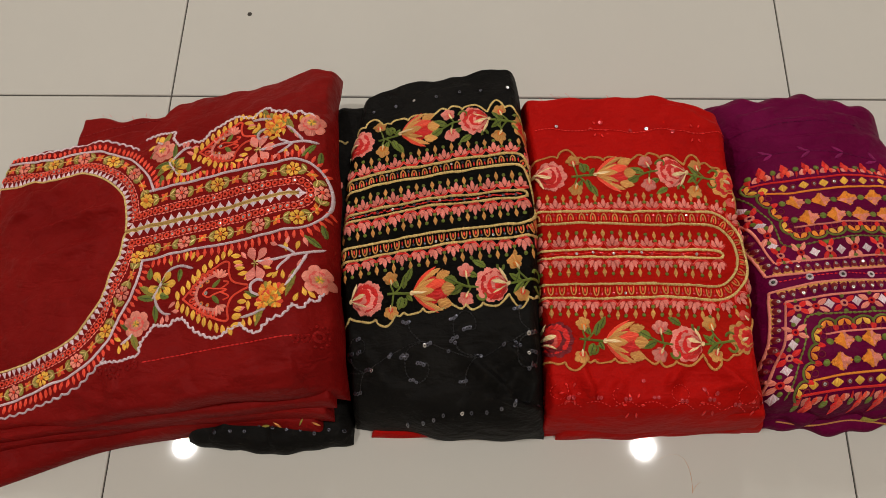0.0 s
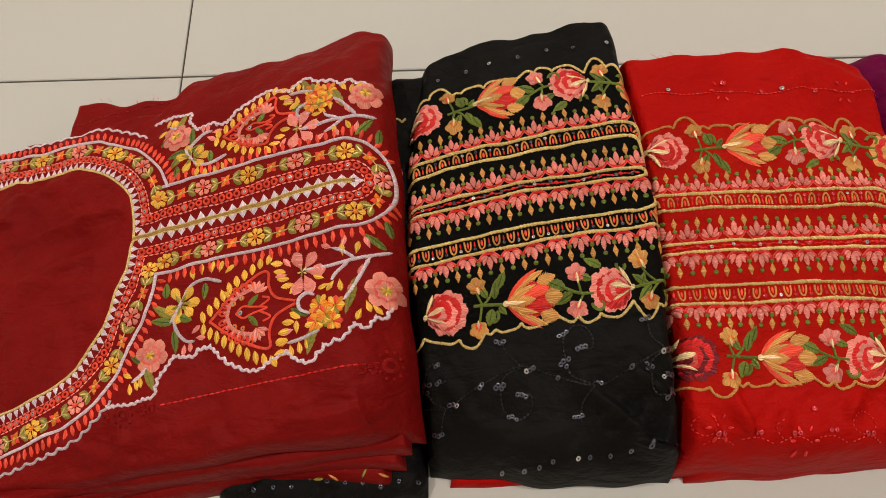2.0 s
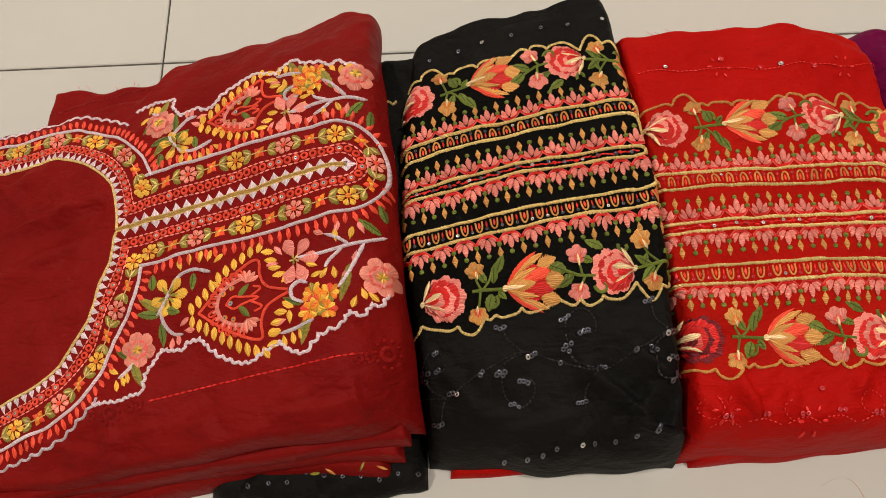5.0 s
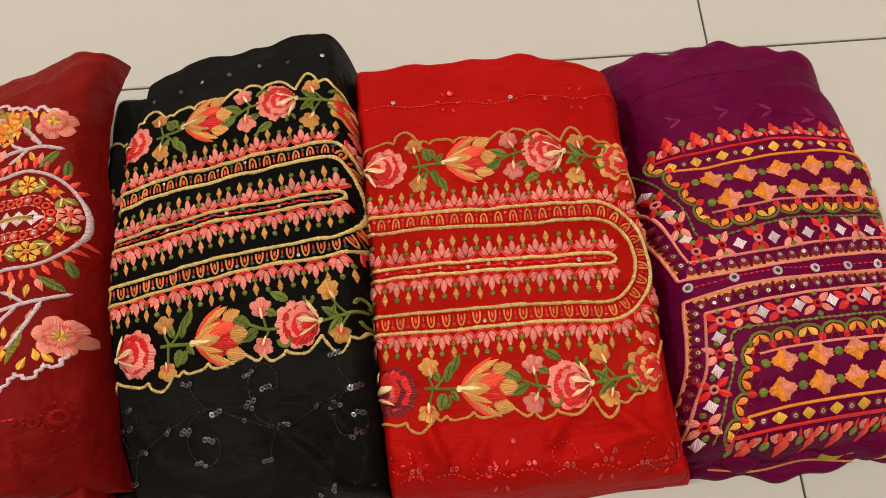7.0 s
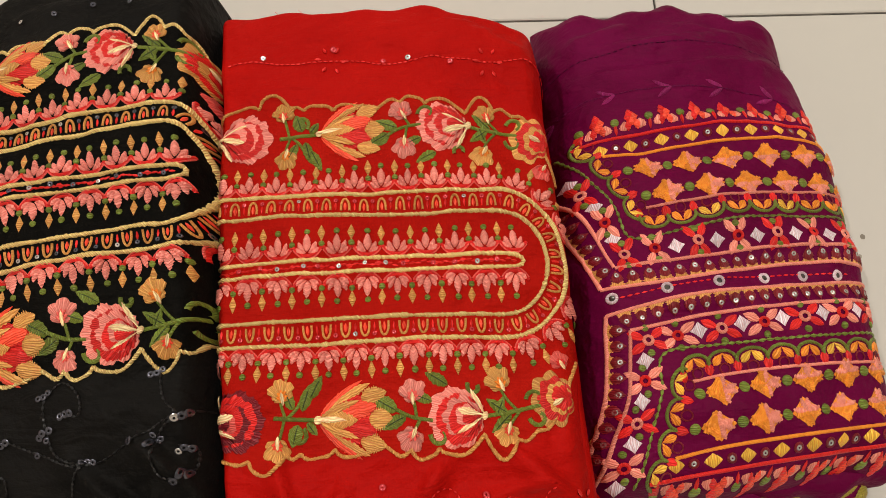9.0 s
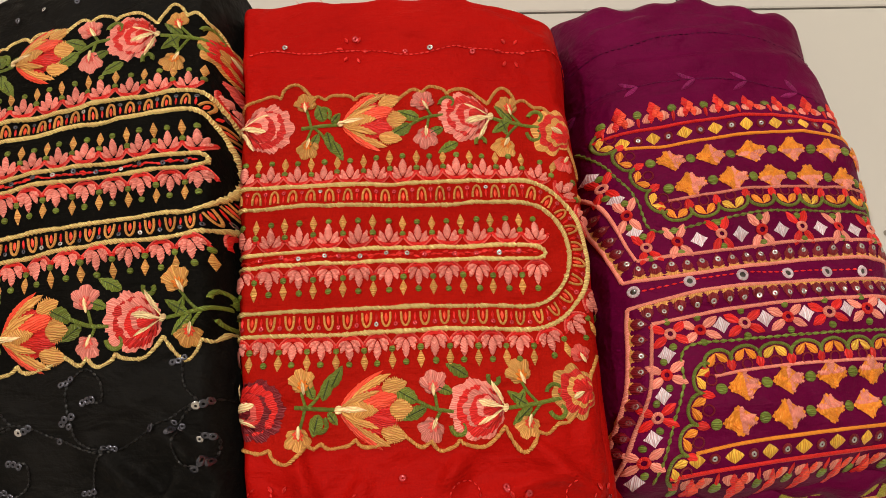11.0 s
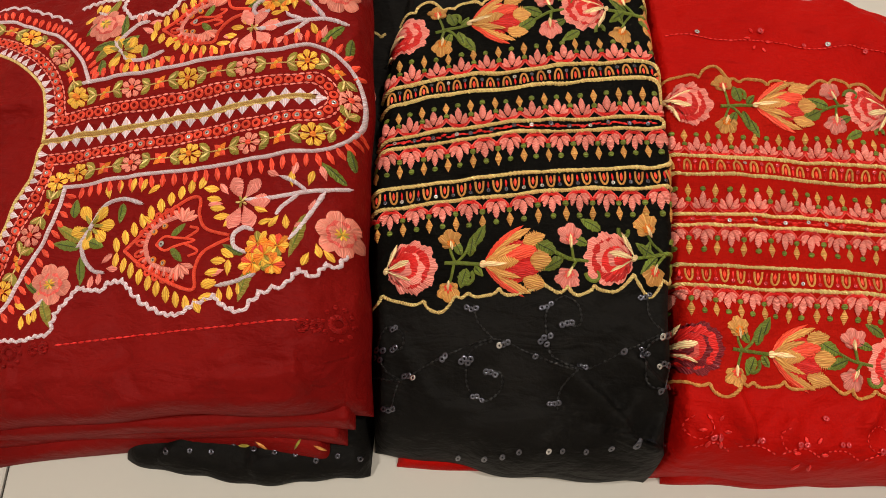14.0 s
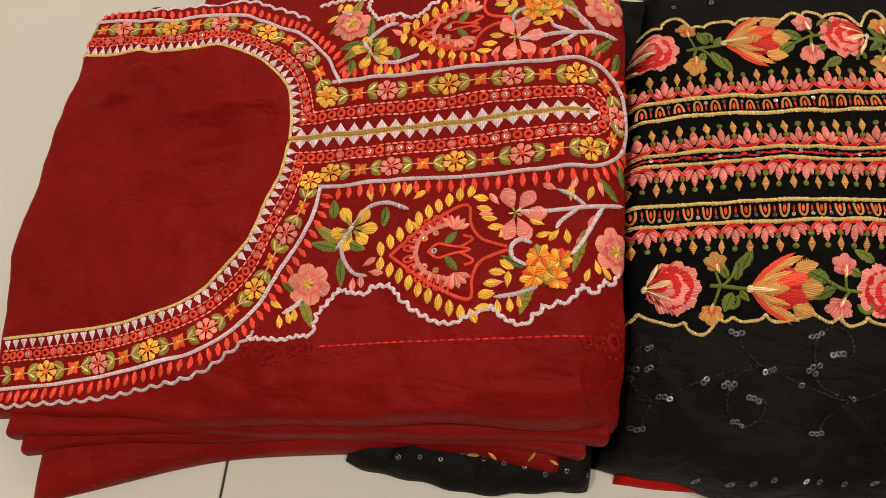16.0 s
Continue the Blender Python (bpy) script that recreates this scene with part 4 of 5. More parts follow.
def resample(p, n=160):
    p = np.asarray(p)
    run = np.concatenate(([0], np.cumsum(np.linalg.norm(np.diff(p, axis=0), axis=1))))
    s = np.linspace(0, run[-1], n)
    return np.stack((np.interp(s, run, p[:, 0]), np.interp(s, run, p[:, 1])), -1)


def cord_on(heap, parent, line, width, mat, name, h=None, rag=.1, lift=0.0, label=""):
    for run in kept(even(np.asarray(line), 0.0011), heap, 0.0005):
        q = Piece()
        q.cord(run, mm(width), mat, h, lift, rag=rag)
        q.place(name, heap, parent, label)


def dashes(heap, parent, line, gap, length, width, mat, turn=0.0, name="running_stitch", lift=0.0, wob=0.0, single=False):
    """Stitches in a row along a line; single: each is a part of its own."""
    q = Piece()
    for x, y, a in stations(np.asarray(line), mm(gap)):
        if on(heap, (x, y), 0.001):
            a2 = a + turn + random.uniform(-wob, wob)
            q.petal(x - math.cos(a2) * mm(length) / 2, y - math.sin(a2) * mm(length) / 2, a2, mm(length), mm(width), mat, mm(width) * .4, lift, n=7, rag=.12)
            if single:
                q.place(name, heap, parent)
                q = Piece()
    q.place(name, heap, parent)


def blossom(heap, parent, p, size, mat, core="yellow", petals=8, name="flower", ang=0.0, fat=0.86):
    """A round open flower: petals and a knotted middle."""
    if not on(heap, p, 0.003):
        return
    q = Piece()
    s = mm(size)
    for k in range(petals):
        a = ang + 2 * math.pi * k / petals
        q.petal(p[0] + math.cos(a) * s * .12, p[1] + math.sin(a) * s * .12, a, s * .88, s * fat * 4.9 / petals, mat, 0.0011, 0.0003 * (k % 2), 0.72, rag=.12)
    q.disc(p[0], p[1], s * .26, core, 0.0012, 0.0008)
    q.place(name, heap, parent, split="petal" if size > 8.5 else "")


def layered_flower(heap, parent, p, size, ang=0.0):
    """A round rose: notched outer petals, a deeper ring, a knotted yellow middle."""
    if not on(heap, p, 0.003):
        return
    q = Piece()
    s = mm(size)
    for k in range(6):
        a = ang + k * math.pi / 3
        q.fan(p[0] + math.cos(a) * s * .62, p[1] + math.sin(a) * s * .62, p[0] + math.cos(a) * s * .15, p[1] + math.sin(a) * s * .15, s * .42, s * .40, a, "salmon", 0.0010, 0.0002 * (k % 2), 3, 0.12, n=30, rag=.05)
    q.fan(p[0], p[1], p[0], p[1], s * .60, s * .60, ang, "rose", 0.0007, 0.0011, 7, .14, n=48, inner=.2, rag=.04)
    q.fan(p[0], p[1], p[0], p[1], s * .52, s * .52, ang + .4, "salmon", 0.0007, 0.0015, 6, .2, n=48, inner=.1, rag=.05)
    for k in range(9):
        a = ang + k * 0.698
        q.petal(p[0], p[1], a, s * .32, s * .12, "yellow" if k % 3 else "olive", 0.0008, 0.0020, .6, n=7)
    q.place("flower", heap, parent, split="petal")


def tuft(heap, parent, p, size):
    """A ruffled yellow and orange bloom of many short petals."""
    if not on(heap, p, 0.004):
        return
    q = Piece()
    for cu, cv, r in ((-.45, -.35, .55), (.45, -.42, .5), (-.35, .48, .55), (.5, .38, .55), (0, 0, .5)):
        cx, cy = p[0] + mm(size) * cu, p[1] + mm(size) * cv
        for k in range(9):
            a = k * .698 + cu * 3
            tone = ("orange", "yellow", "amber", "scarlet", "yellow", "orange", "amber", "yellow", "olive")[(k + int(10 * cv)) % 9]
            q.petal(cx, cy, a, mm(size) * r * random.uniform(.85, 1.15), mm(size) * .30, tone, 0.0011, 0.0002 * (k % 3) + .0006 * (r < .52), .68, rag=.2, n=12)
    q.place("flower", heap, parent, split="petal")


def sprig_leaf(heap, parent, p, ang, size=7.0):
    """Two small shaded leaves on one spot."""
    if not on(heap, p, 0.003):
        return
    for s in (-1, 1):
        q = Piece()
        bx, by = p[0] - math.cos(ang) * mm(3.5), p[1] - math.sin(ang) * mm(3.5)
        q.petal(bx, by, ang + s * .72, mm(size), mm(size) * .56, "olive", 0.0011, 0, 0.5, along=False, rag=.14)
        q.petal(bx, by, ang + s * .6, mm(size) * .8, mm(size) * .17, "gold", 0.0005, 0.0010, 0.5)
        q.place("leaf", heap, parent)


def petal_row(heap, parent, line, gap, length, width, mat, turn, name="petal"):
    dashes(heap, parent, line, gap, length, width, mat, turn, name, wob=.12, single=True)


def neckline_half(heap, parent, f, gold, white, edge_out):
    fr = Frame2(-0.341, 0.376, math.radians(6.87), f, 40, 1.0 if f < 0 else 0.73, 0.0 if f < 0 else 0.33)
    raw = Frame2(-0.341, 0.376, math.radians(6.87), f)
    G = resample(smooth_line(raw.line(gold)))
    W = resample(smooth_line(raw.line(white)))
    cord_on(heap, parent, G, 2.2, "gold", "gold_cord", 0.0014)
    cord_on(heap, parent, W, 2.6, "white", "white_cord", 0.0017)
    # pointed white teeth beside the neck cord
    T0 = between(G, W, 0.13)
    for x, y, a in stations(T0, 0.0068):
        if on(heap, (x, y)):
            q = Piece()
            n = a - math.pi / 2 * f
            c, s = math.cos(n), math.sin(n)
            q.petal(x - c * mm(3.0), y - s * mm(3.0), n, mm(6.6), mm(6.2), "white", 0.0010, wedge=True, rag=.05)
            q.place("tooth", heap, parent)
    for k in (0.25, 0.47):
        dashes(heap, parent, between(G, W, k), 4.6, 4.2, 1.4, "pink")
    for x, y, a in stations(between(G, W, 0.36), 0.0064):
        if on(heap, (x, y)):
            q = Piece()
            q.ring(x, y, mm(1.2), mm(3.0), "scarlet", 0.0010)
            if random.random() < .45:
                sequin(q, x, y, 1.5, "sequin", 0.0006)
            q.place("ring_stitch", heap, parent)
    chain_row(heap, parent, between(G, W, 0.73), f)
    # red petals outside the white cord
    away = -math.pi / 2 * f
    O = []
    for x, y, a in stations(W, 0.0024):
        O.append((x + math.cos(a + away) * mm(6.2), y + math.sin(a + away) * mm(6.2)))
    petal_row(heap, parent, O, 7.0, 9.0, 3.8, "scarlet", away + .35 * f)
    # white scalloped edge of the yoke
    line = []
    pts = raw.line(edge_out)
    base = smooth_line(pts)
    for i, (x, y, a) in enumerate(stations(base, 0.0011)):
        r = mm(2.4) * abs(math.sin(i * 0.0011 / 0.0115 * math.pi))
        line.append((x + math.cos(a + away) * r, y + math.sin(a + away) * r))
    cord_on(heap, parent, line, 2.2, "white", "white_edging", 0.0012, .15)
    return fr


def chain_row(heap, parent, line, f):
    """A garland: yellow flower, leaves, red star, leaves, pink flower, leaves, star."""
    cord_on(heap, parent, line, 0.9, "gold", "gold_thread", 0.0006)
    for k, (x, y, a) in enumerate(stations(line, 0.0104, 0.3)):
        p = (x, y)
        if not on(heap, p, 0.003):
            continue
        if k % 2:
            sprig_leaf(heap, parent, p, a + (math.pi if k % 4 == 1 else 0), 9.6)
        elif k % 8 == 0:
            blossom(heap, parent, p, 8.0, "yellow", "orange", 7)
        elif k % 8 == 4:
            blossom(heap, parent, p, 7.8, "salmon", "scarlet", 7)
        else:
            q = Piece()
            for s in range(4):
                q.lozenge(x + math.cos(a + s * math.pi / 2 + .785) * mm(2.6), y + math.sin(a + s * math.pi / 2 + .785) * mm(3.2), a + s * math.pi / 2 + .785, mm(6.4), mm(4.4), "scarlet" if s % 2 else "orange", 0.001)
            q.disc(x, y, mm(1.3), "yellow", 0.001, 0.0005)
            q.place("star_stitch", heap, parent)


def paisley(heap, parent, fr):
    """A pointed shield with rings and loops inside, and a fringe of yellow petals."""
    half = [(74, 0), (88, 12), (104, 23), (123, 31), (125, 18), (131, 7), (147, 1)]
    c0 = 91
    def P(u, v):
        return fr.at(u, c0 + v)
    outline = smooth_line([P(u, v) for u, v in half])
    outline2 = smooth_line([P(u, -v) for u, v in half])
    for ln in (outline, outline2):
        cord_on(heap, parent, ln, 2.2, "scarlet", "outline_cord", 0.0013)
    inner = [(90, 0), (93, 9), (101, 15), (113, 19)]
    for s in (1, -1):
        ln = smooth_line([P(u, s * v) for u, v in inner])
        cord_on(heap, parent, ln, 3.2, "pink", "inner_arc", 0.0012)
        for x, y, a in stations(ln, 0.0056):
            n = a + (math.pi / 2) * s * fr.flip
            q = Piece()
            t = np.linspace(0, 2 * math.pi, 13)
            cx, cy = x + math.cos(n) * mm(4.6), y + math.sin(n) * mm(4.6)
            q.cord(np.stack((cx + mm(3.6) * np.cos(t) * math.cos(n) - mm(2.0) * np.sin(t) * math.sin(n), cy + mm(3.6) * np.cos(t) * math.sin(n) + mm(2.0) * np.sin(t) * math.cos(n)), -1), 0.0016, "scarlet", 0.0011)
            q.petal(cx - math.cos(n) * mm(6.5), cy - math.sin(n) * mm(6.5), n, mm(6.5), mm(2.4), "pink", 0.0011, 0.0003, .6, rag=.15)
            q.place("loop", heap, parent)
        for d in (-.9, -.45, 0, .45, .9):
            q = Piece()
            x, y = P(114, s * 14)
            q.petal(x, y, fr.ang(s * (1.25 + d)), mm(11), mm(3.6), "salmon", 0.0012, 0.0002, .66, rag=.12)
            q.place("petal", heap, parent)
        q = Piece()
        x, y = P(108, s * 3)
        q.petal(x, y, fr.ang(0.9 * s), mm(13), mm(5), "green", 0.001, 0, 0.5, along=False)
        q.place("leaf", heap, parent)
        for k, (u, v) in enumerate(((96, 9), (103, 12))):
            q = Piece()
            x, y = P(u, s * v)
            q.ring(x, y, mm(0.8), mm(2.2), "orange", 0.0008)
            sequin(q, x, y, 1.7, "sequin", 0.0004)
            q.place("sequin", heap, parent)
        cord_on(heap, parent, smooth_line([P(118, s * 2), P(126, s * 7), P(120, s * 10)]), 1.8, "scarlet", "curl", 0.001)
    cord_on(heap, parent, smooth_line([P(98, 0), P(104, 4.5), P(111, 3), P(124, 0), P(111, -3), P(104, -4.5), P(98, 0)]), 1.6, "scarlet", "inner_drop", 0.001)
    q = Piece()
    x, y = P(102, 0)
    sequin(q, x, y, 2.0, "sequin", 0.0005)
    q.place("sequin", heap, parent)
    for s in (1, -1):
        ring = [(66, 3), (80, 13), (96, 25), (112, 35), (128, 40), (134, 26), (140, 14), (150, 8)]
        for x, y, a in stations(smooth_line([P(u, s * v) for u, v in ring]), 0.0078, 0.3):
            n = a + (math.pi / 2) * s * fr.flip - 0.5 * s * fr.flip
            if on(heap, (x, y), 0.003):
                q = Piece()
                q.petal(x - math.cos(n) * mm(4.5), y - math.sin(n) * mm(4.5), n, mm(10.4), mm(5.2), "yellow", 0.0012, 0, 0.5, rag=.1)
                q.place("petal", heap, parent)


def flower_band(heap, parent, fr):
    """Flowers, stems and leaves along one side of the placket."""
    A = fr.ang
    paisley(heap, parent, fr)
    for line, w in (([(38, 84), (45, 74), (51, 66)], 2.4), ([(51, 66), (60, 57), (72, 55), (86, 61)], 2.4), ([(41, 78), (43, 90), (50, 100), (60, 103)], 2.4),
                    ([(5, 126), (12, 122), (18, 117)], 2.6), ([(155, 66), (172, 67), (191, 66), (206, 64), (222, 60)], 2.4), ([(191, 66), (180, 74), (176, 80)], 2.2),
                    ([(206, 65), (198, 78), (190, 90), (184, 97)], 2.6), ([(196, 66), (186, 58), (178, 54)], 2.2), ([(162, 88), (155, 85), (149, 90), (150, 98), (158, 103)], 2.6),
                    ([(138, 121), (150, 120), (164, 116)], 2.4)):
        for run in kept(smooth_line(fr.line(line)), heap):
            q = Piece()
            q.cord(run, mm(w * 1.15), "white", 0.0017, rag=.16, taper=0.004)
            q.place("white_stem", heap, parent)
    for u, v, a, l, w in ((40, 80, 2.5, 21, 7), (40, 84, 2.9, 20, 7), (45, 80, -0.4, 14, 7), (41, 90, -1.5, 20, 6), (17, 116, -1.2, 22, 7), (12, 112, 2.4, 14, 5), (71, 58, -1.7, 14, 6),
                          (36, 64, 1.6, 14, 7), (160, 112, -1.9, 22, 7), (156, 104, 2.6, 16, 5), (194, 80, -1.9, 30, 7), (219, 58, 2.5, 20, 6), (224, 48, 1.8, 16, 6)):
        p = fr.at(u, v + (0 if fr.flip < 0 else 0))
        # angles are for a band below the placket; mirrored above it
        if on(heap, p, 0.006):
            leaf(heap, parent, p, fr.ang(-a), l, w, "olive" if l > 20 else "green")
    for k, (a, l) in enumerate(((-2.05, 15), (-0.85, 15), (0.05, 15.5), (0.85, 13), (1.95, 14.5), (2.9, 14.5))):
        # a yellow flower with olive shade at the root of each petal
        q = Piece()
        p = fr.at(49, 71)
        if on(heap, p, 0.004):
            q.petal(p[0] + math.cos(fr.ang(a)) * mm(1.5), p[1] + math.sin(fr.ang(a)) * mm(1.5), fr.ang(a), mm(l), mm(8.4), "yellow", 0.0015, 0.0002 * (k % 2), .66, rag=.1)
            q.petal(p[0] + math.cos(fr.ang(a)) * mm(2), p[1] + math.sin(fr.ang(a)) * mm(2), fr.ang(a), mm(l) * .5, mm(2.6), "olive", 0.0006, 0.0016, .4, rag=.2)
            q.place("petal", heap, parent)
    for a, l in ((-1.92, 17), (-0.88, 16), (0.12, 17), (1.2, 18), (1.96, 18)):
        q = Piece()
        p = fr.at(153, 67)
        if on(heap, p, 0.004):
            q.petal(p[0] + math.cos(fr.ang(a)) * mm(2), p[1] + math.sin(fr.ang(a)) * mm(2), fr.ang(a), mm(l), mm(10), "pink", 0.0015, 0.0002, .66, along=False, rag=.1)
            q.place("petal", heap, parent)
    p = fr.at(153, 67)
    if on(heap, p, 0.004):
        q = Piece()
        for k in range(5):
            q.petal(p[0], p[1], fr.ang(k * 1.256 + .6), mm(4.5), mm(1.6), "olive" if k % 2 else "gold", 0.0009, 0.001, .6)
        q.place("knot", heap, parent)
    for u, v in ((21, 107), (214, 91)):
        layered_flower(heap, parent, fr.at(u, v), 14.5, fr.ang(.3))
    tuft(heap, parent, fr.at(169, 105), 15)
    # small yellow and pink petals on the twigs
    for u, v, a, tone in ((178, 80, 2.3, "yellow"), (174, 82, 3.0, "yellow"), (182, 80, 1.5, "yellow"), (170, 76, 3.6, "yellow"), (196, 62, -1.2, "yellow"), (186, 62, -1.6, "yellow"), (207, 58, -1.9, "pink"),
                          (178, 54, -2.6, "pink"), (186, 56, -1.2, "pink"), (143, 60, -2.2, "pink"), (140, 66, 3.1, "pink"), (200, 70, 1.9, "pink"), (196, 84, 2.6, "pink"), (144, 112, 3.0, "pink"),
                          (60, 100, 0.2, "pink"), (55, 101, 1.5, "pink"), (50, 103, 1.6, "pink"), (56, 96, -0.5, "pink"), (2, 126, 1.4, "yellow"), (7, 124, 1.2, "yellow"), (12, 122, 1.4, "yellow"), (4, 122, -2.6, "yellow"), (12, 116, -1.2, "yellow"),
                          (140, 122, 1.5, "yellow"), (147, 121, 1.5, "yellow"), (138, 117, 2.9, "yellow"), (146, 116, -1.5, "yellow"), (152, 120, 1.3, "yellow"),
                          (200, 98, 1.3, "yellow"), (204, 102, 0.8, "yellow"), (196, 104, 2.0, "yellow"), (76, 51, -1.3, "yellow"), (68, 51, -1.6, "yellow"), (83, 52, -1.2, "yellow"), (61, 54, -1.8, "yellow"), (88, 54, -0.6, "yellow"), (86, 69, 0.7, "yellow")):
        p = fr.at(u, v)
        if on(heap, p, 0.003):
            q = Piece()
            q.petal(p[0], p[1], fr.ang(a), mm(10), mm(4.4), tone, 0.0011, 0, 0.6, rag=.12)
            q.place("petal", heap, parent)
    # white scalloped outline
    cusps = [(-18, 140), (-6, 141), (5, 142), (15, 140), (24, 140), (26, 127), (34, 118), (41, 110), (50, 113), (60, 114), (62, 109), (74, 109), (80, 116), (92, 127), (103, 133), (114, 135), (124, 129), (137, 125), (144, 133), (154, 138), (166, 127), (183, 123), (190, 114), (198, 119), (205, 110), (211, 112), (217, 102)]
    line = []
    pts = np.array(fr.line(cusps))
    for a, b in zip(pts, pts[1:]):
        d = b - a
        n = np.array((d[1], -d[0])) * (1 if fr.flip < 0 else -1)
        for k in range(2):
            for t in np.linspace(0, 1, 8, endpoint=False):
                line.append(a + d * (k + t) / 2 + n * 0.17 * math.sin(math.pi * t))
    cord_on(heap, parent, line, 2.4, "white", "white_edging", 0.0014, .25)


def placket(heap, parent):
    o = Frame2(-0.341, 0.376, math.radians(6.87))
    def U(v, tip, r):
        t = np.linspace(0, math.pi / 2, 16)
        half = [(u, v) for u in np.arange(6, tip - r, 6)] + [(tip - r + r * math.sin(a), v * math.cos(a)) for a in t]
        return np.array(o.line(half + [(u, -w) for u, w in half[::-1][1:]]))
    cord_on(heap, parent, o.line([(0, 0), (100, 0), (200, 0)]), 3.2, "darkgold", "gold_cord", 0.0016)
    for s in (-1, 1):
        cord_on(heap, parent, o.line([(0, s * 1.8), (100, s * 1.8), (198, s * 1.6)]), 1.0, "gold", "gold_cord", 0.0012)
        for k, u in enumerate(np.arange(8, 204, 9.6)):
            p = o.at(u, s * 2)
            if on(heap, p):
                q = Piece()
                q.petal(p[0], p[1], o.ang(s * math.pi / 2), mm(6.0 if u < 190 else 4.6), mm(8.6), "white", 0.001, wedge=True, rag=.05)
                q.place("tooth", heap, parent)
    p = o.at(200, 0)
    q = Piece()
    q.petal(p[0], p[1], o.ang(0), mm(8), mm(5), "white", 0.001, 0, 0.3)
    q.place("tooth", heap, parent)
    for v, tip, r in ((11, 208, 13), (19, 216, 19)):
        dashes(heap, parent, even(U(v, tip, r), 0.0012), 4.8, 4.4, 1.5, "pink")
    for x, y, a in stations(even(U(15, 212, 16), 0.0012), 0.0069):
        if on(heap, (x, y)):
            q = Piece()
            q.ring(x, y, mm(1.3), mm(3.2), "scarlet", 0.001)
            if random.random() < .5:
                sequin(q, x, y, 1.7, "sequin", 0.0006)
            q.place("ring_stitch", heap, parent)
    chain_row(heap, parent, even(U(28.5, 222, 26)[3:-3], 0.0012), 1)
    w = U(39.5, 231, 38)
    w = w[(w[:, 0] > o.at(24, 0)[0])]
    cord_on(heap, parent, even(w, 0.0012), 2.6, "white", "white_cord", 0.0017)
    for s in (-1, 1):
        out = [(u, s * (39.5 + 6)) for u in np.arange(34, 196, 6)] + [(196 + 36 * math.sin(a), s * 45.5 * math.cos(a)) for a in np.linspace(0.1, 1.2, 8)]
        petal_row(heap, parent, smooth_line(o.line(out)), 7.6, 9.5, 3.8, "scarlet", s * math.pi / 2)


lower = neckline_half(maroon_heap, maroon, -1,
                      [(0, 2), (-4, 24), (-13, 48), (-24, 74), (-44, 96), (-65, 113), (-110, 127), (-160, 132), (-205, 135)],
                      [(25, 41), (20, 64), (0, 97), (-19, 126), (-51, 147), (-96, 158), (-155, 167), (-207, 171)],
                      [(-14, 136), (-29, 147), (-56, 163), (-84, 169), (-130, 177), (-207, 182)])
flower_band(maroon_heap, maroon, lower)
upper = neckline_half(maroon_heap, maroon, 1,
                      [(0, 0), (0, 20), (-5, 44), (-28, 68), (-58, 84), (-104, 89), (-150, 92), (-195, 97)],
                      [(36, 37), (30, 50), (23, 64), (-1, 90), (-30, 106), (-52, 114), (-119, 118), (-195, 132)],
                      [(8, 100), (-10, 112), (-40, 126), (-70, 130), (-120, 130), (-192, 142)])
flower_band(maroon_heap, maroon, upper)
placket(maroon_heap, maroon)


